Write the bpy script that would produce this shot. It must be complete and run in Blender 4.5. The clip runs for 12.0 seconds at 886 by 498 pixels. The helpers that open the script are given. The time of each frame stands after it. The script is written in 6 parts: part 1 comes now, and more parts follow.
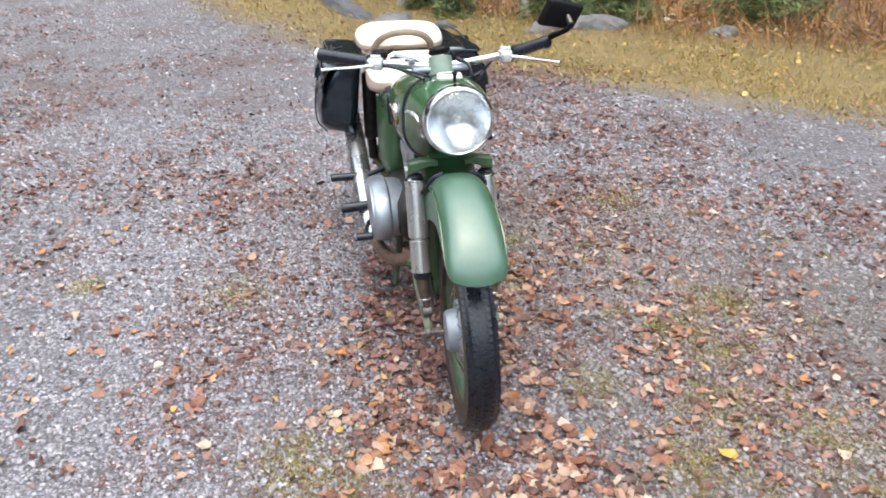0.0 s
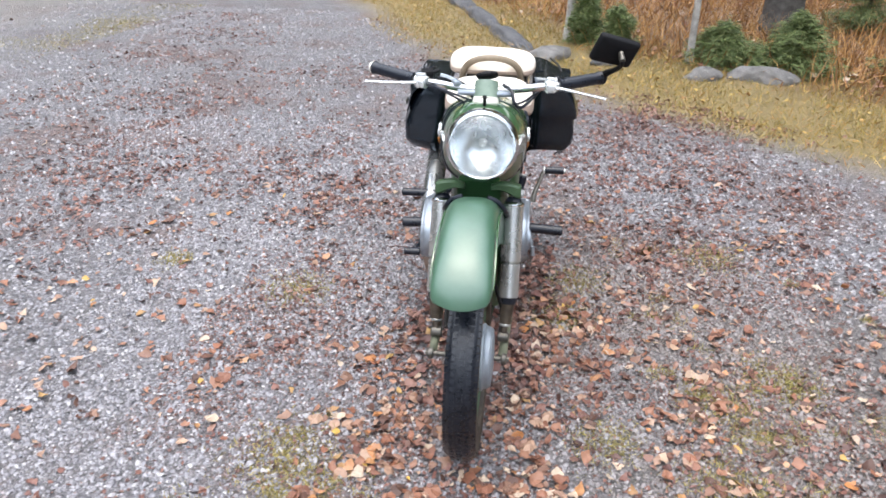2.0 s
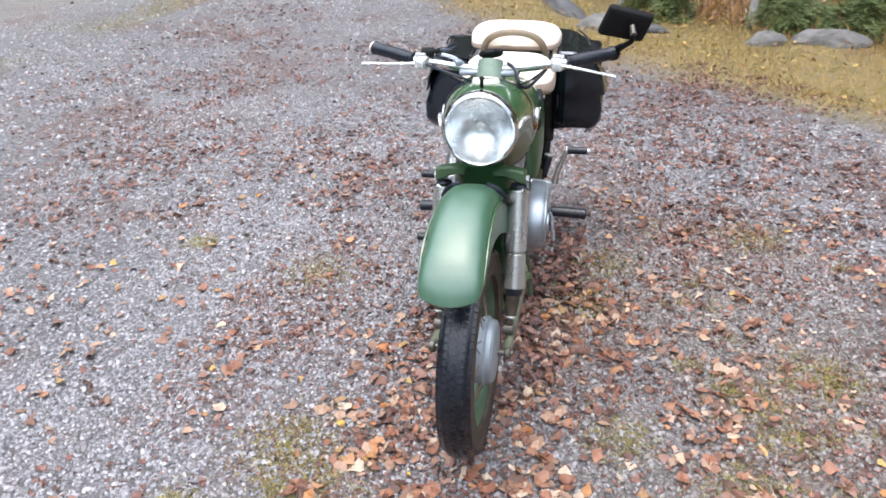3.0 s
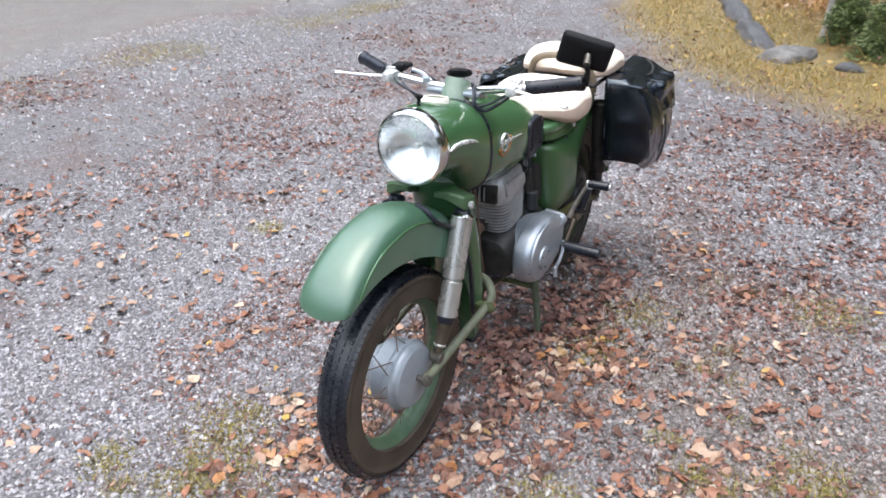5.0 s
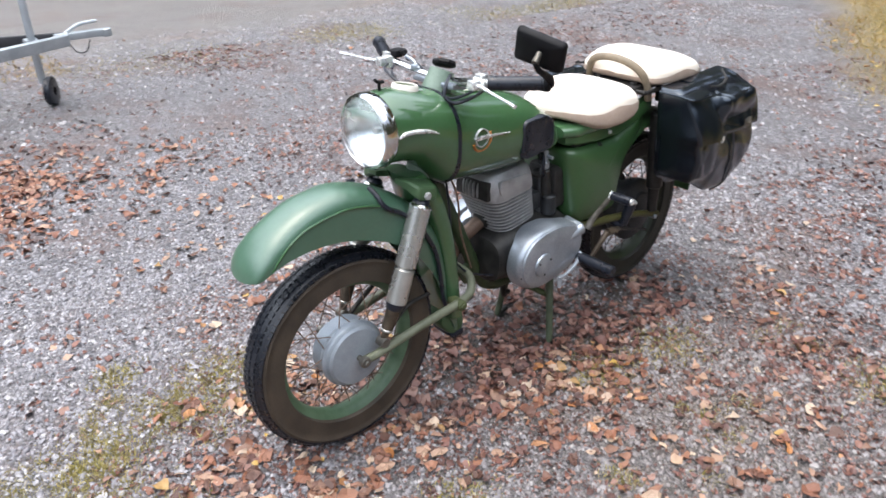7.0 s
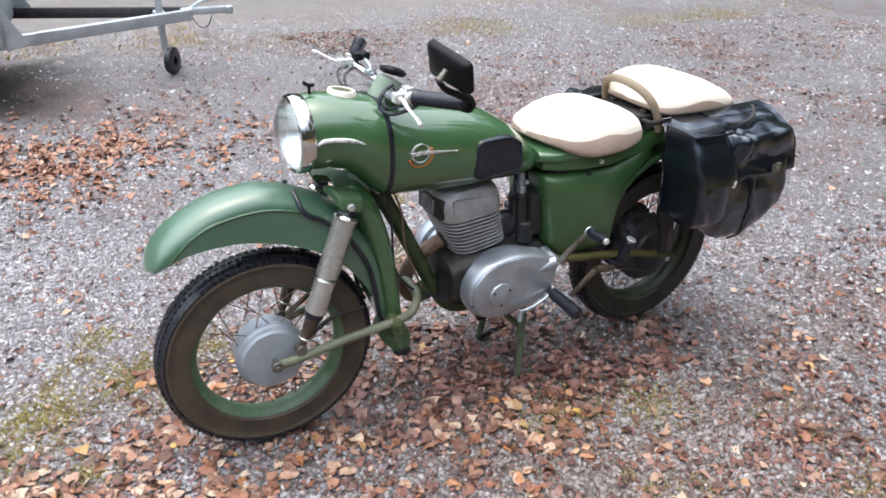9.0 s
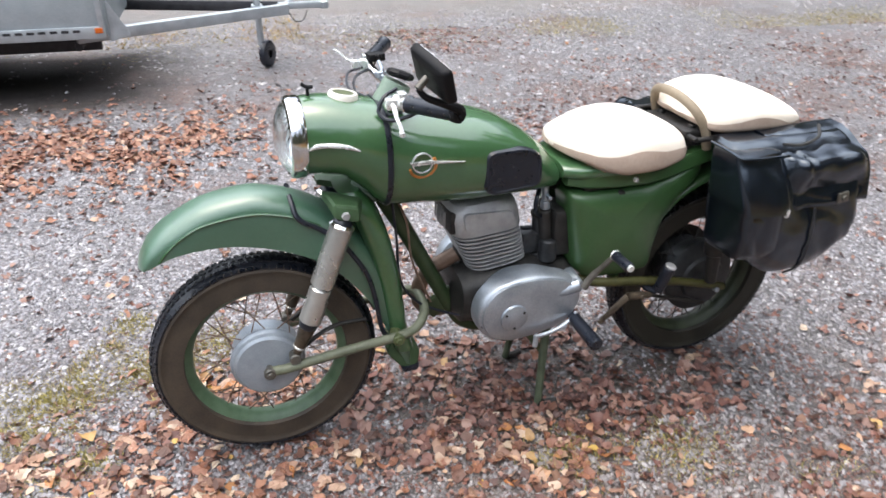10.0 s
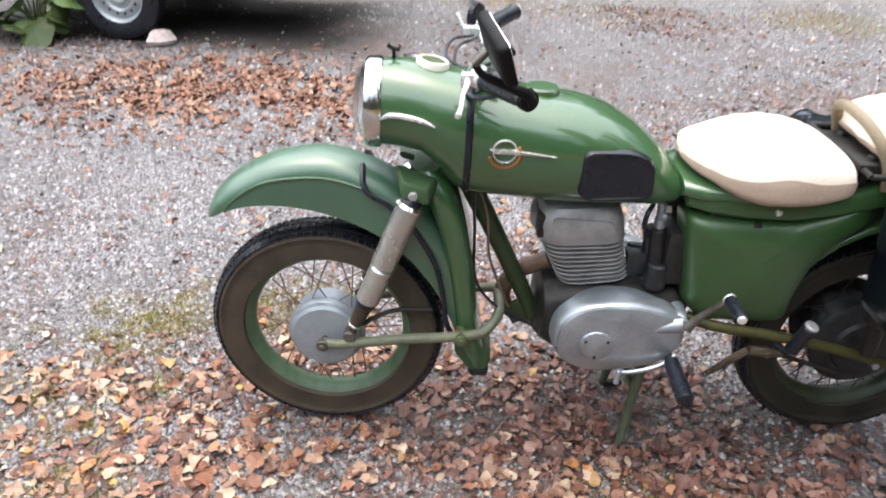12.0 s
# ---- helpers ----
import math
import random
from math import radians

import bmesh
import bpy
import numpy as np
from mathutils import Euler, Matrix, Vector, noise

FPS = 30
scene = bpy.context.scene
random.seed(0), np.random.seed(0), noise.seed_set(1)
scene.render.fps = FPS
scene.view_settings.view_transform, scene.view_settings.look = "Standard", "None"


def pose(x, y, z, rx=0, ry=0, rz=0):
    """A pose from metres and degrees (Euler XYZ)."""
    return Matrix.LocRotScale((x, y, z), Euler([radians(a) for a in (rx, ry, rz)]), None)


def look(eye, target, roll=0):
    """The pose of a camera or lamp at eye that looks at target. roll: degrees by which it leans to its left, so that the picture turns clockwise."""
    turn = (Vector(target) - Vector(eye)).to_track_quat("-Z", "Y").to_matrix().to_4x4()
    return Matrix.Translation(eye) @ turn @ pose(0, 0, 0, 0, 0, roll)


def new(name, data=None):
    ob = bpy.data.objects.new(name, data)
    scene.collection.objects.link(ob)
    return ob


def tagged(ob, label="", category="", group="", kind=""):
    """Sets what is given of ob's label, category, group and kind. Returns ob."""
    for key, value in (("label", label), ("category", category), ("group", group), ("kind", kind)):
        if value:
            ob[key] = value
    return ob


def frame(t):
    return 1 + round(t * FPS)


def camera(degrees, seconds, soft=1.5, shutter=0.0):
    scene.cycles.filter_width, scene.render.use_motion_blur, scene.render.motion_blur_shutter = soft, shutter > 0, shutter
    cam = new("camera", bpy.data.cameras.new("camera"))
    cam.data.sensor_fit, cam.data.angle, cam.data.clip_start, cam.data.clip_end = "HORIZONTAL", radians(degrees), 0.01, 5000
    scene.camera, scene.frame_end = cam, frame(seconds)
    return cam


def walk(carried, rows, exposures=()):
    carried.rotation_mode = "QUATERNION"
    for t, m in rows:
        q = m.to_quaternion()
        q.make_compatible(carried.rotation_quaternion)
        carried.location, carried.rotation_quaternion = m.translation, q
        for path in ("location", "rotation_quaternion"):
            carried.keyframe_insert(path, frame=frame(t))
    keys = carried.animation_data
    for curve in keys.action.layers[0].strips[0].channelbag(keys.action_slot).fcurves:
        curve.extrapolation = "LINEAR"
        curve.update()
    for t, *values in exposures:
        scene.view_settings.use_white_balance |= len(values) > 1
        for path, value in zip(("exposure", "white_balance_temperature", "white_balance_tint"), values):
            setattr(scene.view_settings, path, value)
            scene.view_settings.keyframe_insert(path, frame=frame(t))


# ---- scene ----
cam = camera(61.8, 12.0, 1.6, 0.4)
PATH = [
    (0, (1.738, -0.216, 1.504), (-0.007, -0.027, 0.546), -0.8),
    (0.5, (1.766, -0.188, 1.499), (-0.014, -0.119, 0.589), -1.3),
    (1, (1.802, -0.037, 1.493), (0.014, -0.148, 0.603), 1.3),
    (1.5, (1.828, 0.088, 1.5), (0.055, -0.111, 0.597), 1.1),
    (2, (1.733, 0.206, 1.481), (-0.04, -0.056, 0.592), 1.6),
    (2.5, (1.643, 0.285, 1.485), (-0.083, -0.051, 0.532), -0.4),
    (3, (1.6, 0.363, 1.484), (-0.102, -0.069, 0.527), -1.3),
    (3.2, (1.579, 0.426, 1.483), (-0.105, -0.061, 0.52), -1.5),
    (4.8, (1.316, 0.953, 1.46), (-0.193, 0.06, 0.498), 0.1),
    (5, (1.279, 1.001, 1.467), (-0.219, 0.044, 0.55), -1.0),
    (5.5, (1.188, 1.124, 1.465), (-0.227, 0.067, 0.526), -2.0),
    (6, (1.088, 1.317, 1.466), (-0.243, 0.153, 0.532), 0.4),
    (6.5, (0.988, 1.436, 1.465), (-0.264, 0.17, 0.553), -1.9),
    (7, (0.846, 1.491, 1.444), (-0.274, 0.113, 0.523), -0.6),
    (7.2, (0.784, 1.51, 1.439), (-0.283, 0.082, 0.532), -0.9),
    (8.8, (0.359, 1.698, 1.459), (-0.418, 0.109, 0.526), 1.1),
    (9, (0.295, 1.697, 1.458), (-0.47, 0.104, 0.521), 1.2),
    (9.5, (0.129, 1.682, 1.436), (-0.464, 0.039, 0.461), 1.9),
    (10, (-0.007, 1.678, 1.449), (-0.482, -0.017, 0.501), 0.3),
    (10.5, (-0.161, 1.714, 1.446), (-0.4, -0.032, 0.501), 2.6),
    (11, (-0.272, 1.733, 1.45), (-0.351, -0.019, 0.489), 3.6),
    (11.5, (-0.317, 1.671, 1.437), (-0.286, -0.114, 0.537), 2.4),
    (12, (-0.343, 1.516, 1.402), (-0.255, -0.202, 0.381), 2.1),
]
TINTS = [(0.0, 1.46, 6720, 10), (3.0, 1.48, 6580, 10), (7.0, 1.46, 6680, 10), (10.0, 1.58, 6850, 10), (12.0, 1.68, 7080, 10)]
walk(cam, [(t, look(eye, target, roll)) for t, eye, target, roll in PATH], TINTS)

# ---- light ----
world = bpy.data.worlds.new("world")
scene.world = world
world.use_nodes = True
wn, wl = world.node_tree.nodes, world.node_tree.links
sky = wn.new("ShaderNodeTexSky")
sky.sky_type, sky.sun_disc = "NISHITA", False
sky.sun_elevation, sky.sun_rotation = radians(81), radians(113)
sky.air_density, sky.dust_density, sky.ozone_density = 1.0, 4.0, 1.0
grey = wn.new("ShaderNodeHueSaturation")
grey.inputs["Saturation"].default_value = 0.65
wl.new(sky.outputs[0], grey.inputs["Color"])
wl.new(grey.outputs[0], wn["Background"].inputs["Color"])
wn["Background"].inputs["Strength"].default_value = 0.14
sun_data = bpy.data.lights.new("sun", "SUN")
sun_data.energy, sun_data.angle, sun_data.color = 1.55, radians(115), (0.88, 0.98, 1.10)
sun = new("sun", sun_data)
sun.matrix_world = look((3.5, -1.5, 24), (0, 0, 0))


# ---- materials ----
class Nodes:
    """A short way to write node materials."""

    def __init__(self, name, rough=0.5, metal=0.0, coat=0.0, ior=1.45):
        self.mat = bpy.data.materials.new(name)
        self.mat.use_nodes = True
        self.t = self.mat.node_tree
        self.b = self.t.nodes["Principled BSDF"]
        self.b.inputs["Roughness"].default_value = rough
        self.b.inputs["Metallic"].default_value = metal
        self.b.inputs["IOR"].default_value = ior
        if coat:
            self.b.inputs["Coat Weight"].default_value = coat
            self.b.inputs["Coat Roughness"].default_value = 0.12

    def node(self, kind, **props):
        n = self.t.nodes.new(kind)
        for k, v in props.items():
            setattr(n, k, v)
        return n

    def link(self, a, b):
        self.t.links.new(a, b)

    def coords(self):
        return self.node("ShaderNodeTexCoord").outputs["Object"]

    def noise(self, scale, detail=4, rough=0.6, vec=None):
        n = self.node("ShaderNodeTexNoise")
        n.inputs["Scale"].default_value, n.inputs["Detail"].default_value, n.inputs["Roughness"].default_value = scale, detail, rough
        self.link(vec or self.coords(), n.inputs["Vector"])
        return n.outputs["Fac"]

    def voronoi(self, scale, out="Distance", vec=None):
        n = self.node("ShaderNodeTexVoronoi")
        n.inputs["Scale"].default_value = scale
        self.link(vec or self.coords(), n.inputs["Vector"])
        return n.outputs[out]

    def ramp(self, fac, stops):
        n = self.node("ShaderNodeValToRGB")
        e = n.color_ramp.elements
        while len(e) < len(stops):
            e.new(0.5)
        for el, (p, c) in zip(e, stops):
            el.position = p
            el.color = (*c, 1) if len(c) == 3 else c
        self.link(fac, n.inputs["Fac"])
        return n.outputs["Color"]

    def span(self, fac, a, b, lo=0.0, hi=1.0):
        n = self.node("ShaderNodeMapRange")
        for i, v in enumerate((a, b, lo, hi)):
            n.inputs[i + 1].default_value = v
        self.link(fac, n.inputs[0])
        return n.outputs[0]

    def mix(self, fac, a, b, kind="MIX"):
        n = self.node("ShaderNodeMix", data_type="RGBA", blend_type=kind)
        for sock, v in ((n.inputs[0], fac), (n.inputs[6], a), (n.inputs[7], b)):
            if isinstance(v, (int, float)):
                sock.default_value = v
            elif isinstance(v, tuple):
                sock.default_value = (*v, 1)
            else:
                self.link(v, sock)
        return n.outputs[2]

    def math(self, op, a, b=0.0):
        n = self.node("ShaderNodeMath", operation=op)
        for sock, v in zip(n.inputs, (a, b)):
            if isinstance(v, (int, float)):
                sock.default_value = v
            else:
                self.link(v, sock)
        return n.outputs[0]

    def colour(self, c):
        if isinstance(c, tuple):
            self.b.inputs["Base Color"].default_value = (*c, 1)
        else:
            self.link(c, self.b.inputs["Base Color"])
        return self

    def rough(self, r):
        self.link(r, self.b.inputs["Roughness"])
        return self

    def bump(self, height, strength=0.3, dist=0.002):
        n = self.node("ShaderNodeBump")
        n.inputs["Strength"].default_value, n.inputs["Distance"].default_value = strength, dist
        self.link(height, n.inputs["Height"])
        self.link(n.outputs[0], self.b.inputs["Normal"])
        return self

    def random(self, island=False):
        return self.node("ShaderNodeNewGeometry").outputs["Random Per Island"] if island else self.node("ShaderNodeObjectInfo").outputs["Random"]


def worn(name, a, b, rough=0.4, metal=0.0, scale=18.0, coat=0.0, bump=0.15, spread=0.12, dist=0.001):
    """A surface of two near tones with blotches, fine grain and uneven gloss."""
    m = Nodes(name, rough, metal, coat)
    n1, n2 = m.noise(scale), m.noise(scale * 14, 3)
    f = m.math("ADD", m.math("MULTIPLY", n1, 0.7), m.math("MULTIPLY", n2, 0.3))
    m.colour(m.ramp(f, [(0.35, a), (0.65, b)]))
    m.rough(m.span(n1, 0.3, 0.7, rough - spread, rough + spread))
    m.bump(n2, bump, dist)
    return m.mat


GREEN = worn("green_paint", (0.026, 0.082, 0.027), (0.038, 0.106, 0.041), 0.5, coat=1.0, scale=7, bump=0.04)
GREEN_NODE = GREEN.node_tree.nodes["Principled BSDF"]
GREEN_NODE.inputs["IOR"].default_value, GREEN_NODE.inputs["Coat IOR"].default_value, GREEN_NODE.inputs["Coat Roughness"].default_value = 1.35, 1.70, 0.09
GREEN_OLD = worn("dusty_green_paint", (0.034, 0.050, 0.018), (0.085, 0.100, 0.040), 0.5, scale=30, bump=0.2)
# mudguard green with the sky's broad sheen put into a paler, bluer base
FENDER_GREEN = worn("sky_sheen_green", (0.036, 0.096, 0.056), (0.054, 0.126, 0.080), 0.45, coat=1.0, scale=7, bump=0.04)
SKY_SHEEN = FENDER_GREEN.node_tree.nodes["Principled BSDF"]
SKY_SHEEN.inputs["IOR"].default_value, SKY_SHEEN.inputs["Coat IOR"].default_value, SKY_SHEEN.inputs["Coat Roughness"].default_value = 1.42, 1.62, 0.34
PANEL_GREEN = worn("side_panel_green", (0.024, 0.066, 0.020), (0.036, 0.088, 0.030), 0.42, coat=0.45, scale=7, bump=0.05)
PANEL_GREEN.node_tree.nodes["Principled BSDF"].inputs["Coat Roughness"].default_value = 0.24
MATT_GREEN = worn("dull_green_paint", (0.032, 0.070, 0.030), (0.055, 0.105, 0.048), 0.5, scale=20, bump=0.1)
FRAME_GREEN = worn("grimy_frame_green", (0.016, 0.032, 0.012), (0.040, 0.062, 0.026), 0.45, scale=26, bump=0.2)
STAND_GREEN = worn("muddy_stand_green", (0.035, 0.048, 0.028), (0.085, 0.105, 0.066), 0.5, scale=26, bump=0.2)
RIM_GREEN = worn("rim_green_paint", (0.045, 0.085, 0.045), (0.085, 0.135, 0.080), 0.45, scale=25)
CHROME = worn("chrome", (0.62, 0.62, 0.62), (0.75, 0.75, 0.74), 0.14, 1.0, 9, bump=0.01, spread=0.04)
DULL_CHROME = worn("dull_chrome", (0.405, 0.405, 0.385), (0.51, 0.505, 0.48), 0.28, 0.76, 8, bump=0.02, spread=0.06)
SILENCER = worn("weathered_chrome", (0.34, 0.35, 0.355), (0.54, 0.545, 0.54), 0.26, 0.88, 12, bump=0.03, spread=0.08)
ALU = worn("cast_aluminium", (0.28, 0.315, 0.355), (0.43, 0.47, 0.515), 0.42, 0.75, 13, bump=0.15, spread=0.12)
ALU_DULL = worn("oxidised_aluminium", (0.32, 0.32, 0.32), (0.48, 0.48, 0.475), 0.5, 0.35, 24, bump=0.35)
HUB_GREY = worn("grey_hub_paint", (0.225, 0.255, 0.285), (0.315, 0.35, 0.385), 0.42, 0.3, 18, bump=0.12)
DUSTY = worn("dusty_olive_paint", (0.085, 0.095, 0.060), (0.165, 0.175, 0.120), 0.5, scale=22, bump=0.2)
PALE_GREEN = worn("faded_green_paint", (0.11, 0.165, 0.125), (0.19, 0.25, 0.20), 0.4, scale=24, bump=0.1)
DARK_RIM = worn("dark_rim_paint", (0.012, 0.017, 0.008), (0.032, 0.042, 0.020), 0.5, scale=24, bump=0.2)
OLIVE = worn("worn_olive_paint", (0.030, 0.031, 0.009), (0.078, 0.073, 0.022), 0.5, scale=30, bump=0.2)
DARK_ALU = worn("dark_aluminium", (0.016, 0.017, 0.018), (0.052, 0.054, 0.058), 0.5, 0.4, 30, bump=0.35)
HEAD_ALU = worn("grey_cylinder_alloy", (0.26, 0.26, 0.265), (0.42, 0.42, 0.42), 0.5, 0.45, 30, bump=0.35)
GRIMY_ROD = worn("grimy_shock_rod", (0.040, 0.030, 0.022), (0.11, 0.085, 0.060), 0.45, 0.4, 30, bump=0.2)
IRON = worn("oily_iron", (0.016, 0.016, 0.016), (0.048, 0.045, 0.042), 0.5, 0.5, 30, bump=0.4)
RUST = worn("rusty_pipe", (0.09, 0.060, 0.045), (0.22, 0.145, 0.105), 0.5, 0.4, 40, bump=0.4)
TYRE_SIDE = worn("dirty_tyre_rubber", (0.030, 0.023, 0.017), (0.070, 0.052, 0.036), 0.7, scale=14, bump=0.3)
TYRE_DARK = worn("dark_tyre_rubber", (0.009, 0.0085, 0.006), (0.025, 0.023, 0.016), 0.6, scale=14, bump=0.3)
TREAD = worn("wet_tread_rubber", (0.004, 0.005, 0.008), (0.011, 0.013, 0.019), 0.3, scale=40, bump=0.3)
RUBBER = worn("black_rubber", (0.007, 0.009, 0.014), (0.013, 0.016, 0.025), 0.33, scale=30, bump=0.08)
PLASTIC = worn("black_plastic", (0.004, 0.004, 0.005), (0.008, 0.008, 0.009), 0.55, scale=30, bump=0.3)
PLASTIC.node_tree.nodes["Principled BSDF"].inputs["Specular IOR Level"].default_value = 0.2
HOSE = worn("tan_rubber_hose", (0.16, 0.125, 0.085), (0.25, 0.20, 0.14), 0.55, scale=25)
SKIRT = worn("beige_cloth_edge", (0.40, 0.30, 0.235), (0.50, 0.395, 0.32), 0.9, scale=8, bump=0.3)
REFLECTOR = worn("silvered_reflector", (0.80, 0.82, 0.84), (0.90, 0.91, 0.92), 0.26, 1.0, 20, spread=0.05)
CREAM = worn("cream_metal", (0.60, 0.57, 0.50), (0.72, 0.70, 0.64), 0.35, scale=25)
ORANGE = worn("orange_decal", (0.30, 0.10, 0.02), (0.42, 0.17, 0.04), 0.45, scale=60)
SILVER = worn("bright_trim", (0.62, 0.64, 0.63), (0.78, 0.79, 0.78), 0.25, 0.6, 40)


def cloth():
    m = Nodes("cream_terry_cloth", 0.9)
    n1, n2, v = m.noise(9), m.noise(420, 2), m.voronoi(330)
    m.colour(m.mix(m.span(n1, 0.3, 0.7), m.mix(n2, (0.72, 0.62, 0.49), (0.86, 0.78, 0.67)), m.mix(n2, (0.78, 0.69, 0.58), (0.88, 0.82, 0.73))))
    m.b.inputs["Sheen Weight"].default_value = 0.3
    return m.bump(m.math("ADD", v, n2), 0.6, 0.003).mat


def leather():
    m = Nodes("black_leatherette", 0.3)
    # gloss is tinted blue to stand for blue sky reflections, here and in the coat
    m.b.inputs["Specular Tint"].default_value = (0.72, 0.87, 1.0, 1)
    n1, v = m.noise(10), m.voronoi(420)
    m.colour(m.ramp(n1, [(0.3, (0.003, 0.004, 0.006)), (0.7, (0.006, 0.0075, 0.011))]))
    m.rough(m.span(n1, 0.3, 0.7, 0.13, 0.27))
    m.b.inputs["Specular IOR Level"].default_value = 0.6
    m.b.inputs["Coat Weight"].default_value, m.b.inputs["Coat Roughness"].default_value, m.b.inputs["Coat Tint"].default_value = 0.7, 0.20, (0.80, 0.90, 1.0, 1)
    return m.bump(m.math("ADD", m.math("MULTIPLY", v, 0.06), m.noise(13, 2)), 0.16, 0.008).mat


def lens_glass():
    m = Nodes("lamp_glass", 0.06)
    m.b.inputs["Transmission Weight"].default_value = 1.0
    m.b.inputs["IOR"].default_value = 1.5
    m.colour((0.94, 0.97, 0.97))
    w = m.node("ShaderNodeTexWave", wave_type="BANDS", bands_direction="Y")
    w.inputs["Scale"].default_value = 34
    m.link(m.coords(), w.inputs["Vector"])
    return m.bump(w.outputs["Fac"], 0.10, 0.001).mat


CLOTH, LEATHER, GLASS = cloth(), leather(), lens_glass()
MIRROR = Nodes("mirror_glass", 0.03, 1.0).colour((0.8, 0.8, 0.8)).mat


def sideways(m, xyz):
    """How far a place lies towards the wood, as side_of()."""
    a = m.math("ADD", m.math("MULTIPLY", xyz.outputs[0], -0.80), m.math("MULTIPLY", xyz.outputs[1], 0.60))
    b = m.math("ADD", m.math("MULTIPLY", xyz.outputs[0], -0.489), m.math("MULTIPLY", xyz.outputs[1], 0.873))
    return m.math("ADD", m.math("MINIMUM", m.math("ADD", a, -3.60), m.math("ADD", b, -1.88)), 3.5)


def soil(m):
    """Where earth and moss come up through the gravel, on the side away from the trailer."""
    c = m.coords()
    xyz = m.node("ShaderNodeSeparateXYZ")
    m.link(c, xyz.inputs[0])
    edge = m.math("MULTIPLY", sideways(m, xyz), -1.0)
    return m.math("MULTIPLY", m.span(m.math("ADD", xyz.outputs[1], m.math("MULTIPLY", m.noise(1.3, 5, 0.65, c), 2.4)), 1.0, 2.1), m.span(edge, -2.0, -1.1))


def ground_mat():
    """Wet grey gravel with a carpet of old leaves, bare tracks, and moss towards the verge."""
    m = Nodes("wet_gravel", 0.5)
    c = m.coords()
    grain, blot, fine = m.voronoi(70, "Color", c), m.noise(1.1, 5, 0.65, c), m.noise(240, 3, 0.6, c)
    dist = m.voronoi(70, "Distance", c)
    sep = m.node("ShaderNodeSeparateColor")
    m.link(grain, sep.inputs[0])
    stones = m.ramp(sep.outputs[0], [(0.0, (0.085, 0.081, 0.085)), (0.35, (0.180, 0.174, 0.187)), (0.7, (0.289, 0.282, 0.306)), (1.0, (0.459, 0.445, 0.457))])
    litter = m.ramp(sep.outputs[1], [(0.0, (0.075, 0.036, 0.030)), (0.5, (0.16, 0.070, 0.052)), (0.85, (0.24, 0.125, 0.092)), (1.0, (0.31, 0.22, 0.17))])
    col = m.mix(m.span(blot, 0.50, 0.62, 0.0, 0.75), stones, litter)
    moss = m.mix(fine, (0.07, 0.085, 0.015), (0.17, 0.15, 0.04))
    col = m.mix(m.span(m.noise(1.7, 4, 0.6, m.node("ShaderNodeTexCoord").outputs["Generated"]), 0.9, 1.0), col, moss)
    col = m.mix(m.math("MULTIPLY", soil(m), 0.6), col, m.mix(fine, (0.085, 0.060, 0.035), (0.15, 0.115, 0.06)))
    xyz = m.node("ShaderNodeSeparateXYZ")
    m.link(c, xyz.inputs[0])
    wob = m.noise(0.9, 4, 0.6, c)
    # the bare muddy drive behind the trailer
    drive = m.span(m.math("ADD", m.math("MULTIPLY", xyz.outputs[1], -1.0), m.math("MULTIPLY", wob, 1.6)), 5.9, 6.7)
    mud = m.mix(m.noise(5, 6, 0.7, c), m.mix(fine, (0.09, 0.078, 0.07), (0.15, 0.135, 0.12)), m.mix(fine, (0.17, 0.155, 0.14), (0.25, 0.23, 0.21)))
    col = m.mix(m.math("MULTIPLY", drive, 0.8), col, mud)
    # shade under the trailer, put into the ground colour as a ragged near-black patch
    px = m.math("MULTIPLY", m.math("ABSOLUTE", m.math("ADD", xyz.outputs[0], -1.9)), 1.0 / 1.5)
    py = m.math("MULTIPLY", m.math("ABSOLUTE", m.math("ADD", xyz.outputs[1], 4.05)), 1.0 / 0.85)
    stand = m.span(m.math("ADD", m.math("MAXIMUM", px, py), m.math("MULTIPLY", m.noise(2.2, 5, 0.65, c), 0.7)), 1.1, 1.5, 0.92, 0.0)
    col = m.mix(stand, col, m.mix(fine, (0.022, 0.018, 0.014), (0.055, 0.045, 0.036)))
    # the grass verge and the wood's floor
    side = sideways(m, xyz)
    verge = m.span(m.math("ADD", side, m.math("MULTIPLY", wob, 0.7)), 3.55, 4.1)
    straw = m.mix(m.noise(6, 5, 0.7, c), (0.12, 0.092, 0.03), (0.33, 0.23, 0.085))
    col = m.mix(verge, col, straw)
    wood = m.span(m.math("ADD", side, wob), 5.3, 5.9)
    col = m.mix(wood, col, m.mix(m.noise(5, 5, 0.7, c), (0.07, 0.04, 0.015), (0.26, 0.12, 0.035)))
    # damp earth that stays under the machine, with the shade there painted into it
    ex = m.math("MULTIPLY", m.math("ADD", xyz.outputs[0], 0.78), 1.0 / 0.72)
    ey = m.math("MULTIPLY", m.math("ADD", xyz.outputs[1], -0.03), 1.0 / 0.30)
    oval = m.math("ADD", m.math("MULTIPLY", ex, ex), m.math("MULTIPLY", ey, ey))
    damp_shade = m.span(m.math("ADD", oval, m.math("MULTIPLY", m.noise(4.5, 4, 0.6, c), 1.5)), 1.0, 1.9, 0.9, 0.0)
    col = m.mix(damp_shade, col, m.mix(fine, (0.040, 0.028, 0.017), (0.095, 0.066, 0.040)))
    gaps = m.mix(m.span(dist, 0.22, 0.60, 0.0, 0.70), col, (0.050, 0.044, 0.042))
    col = m.mix(verge, m.mix(drive, gaps, col), col)
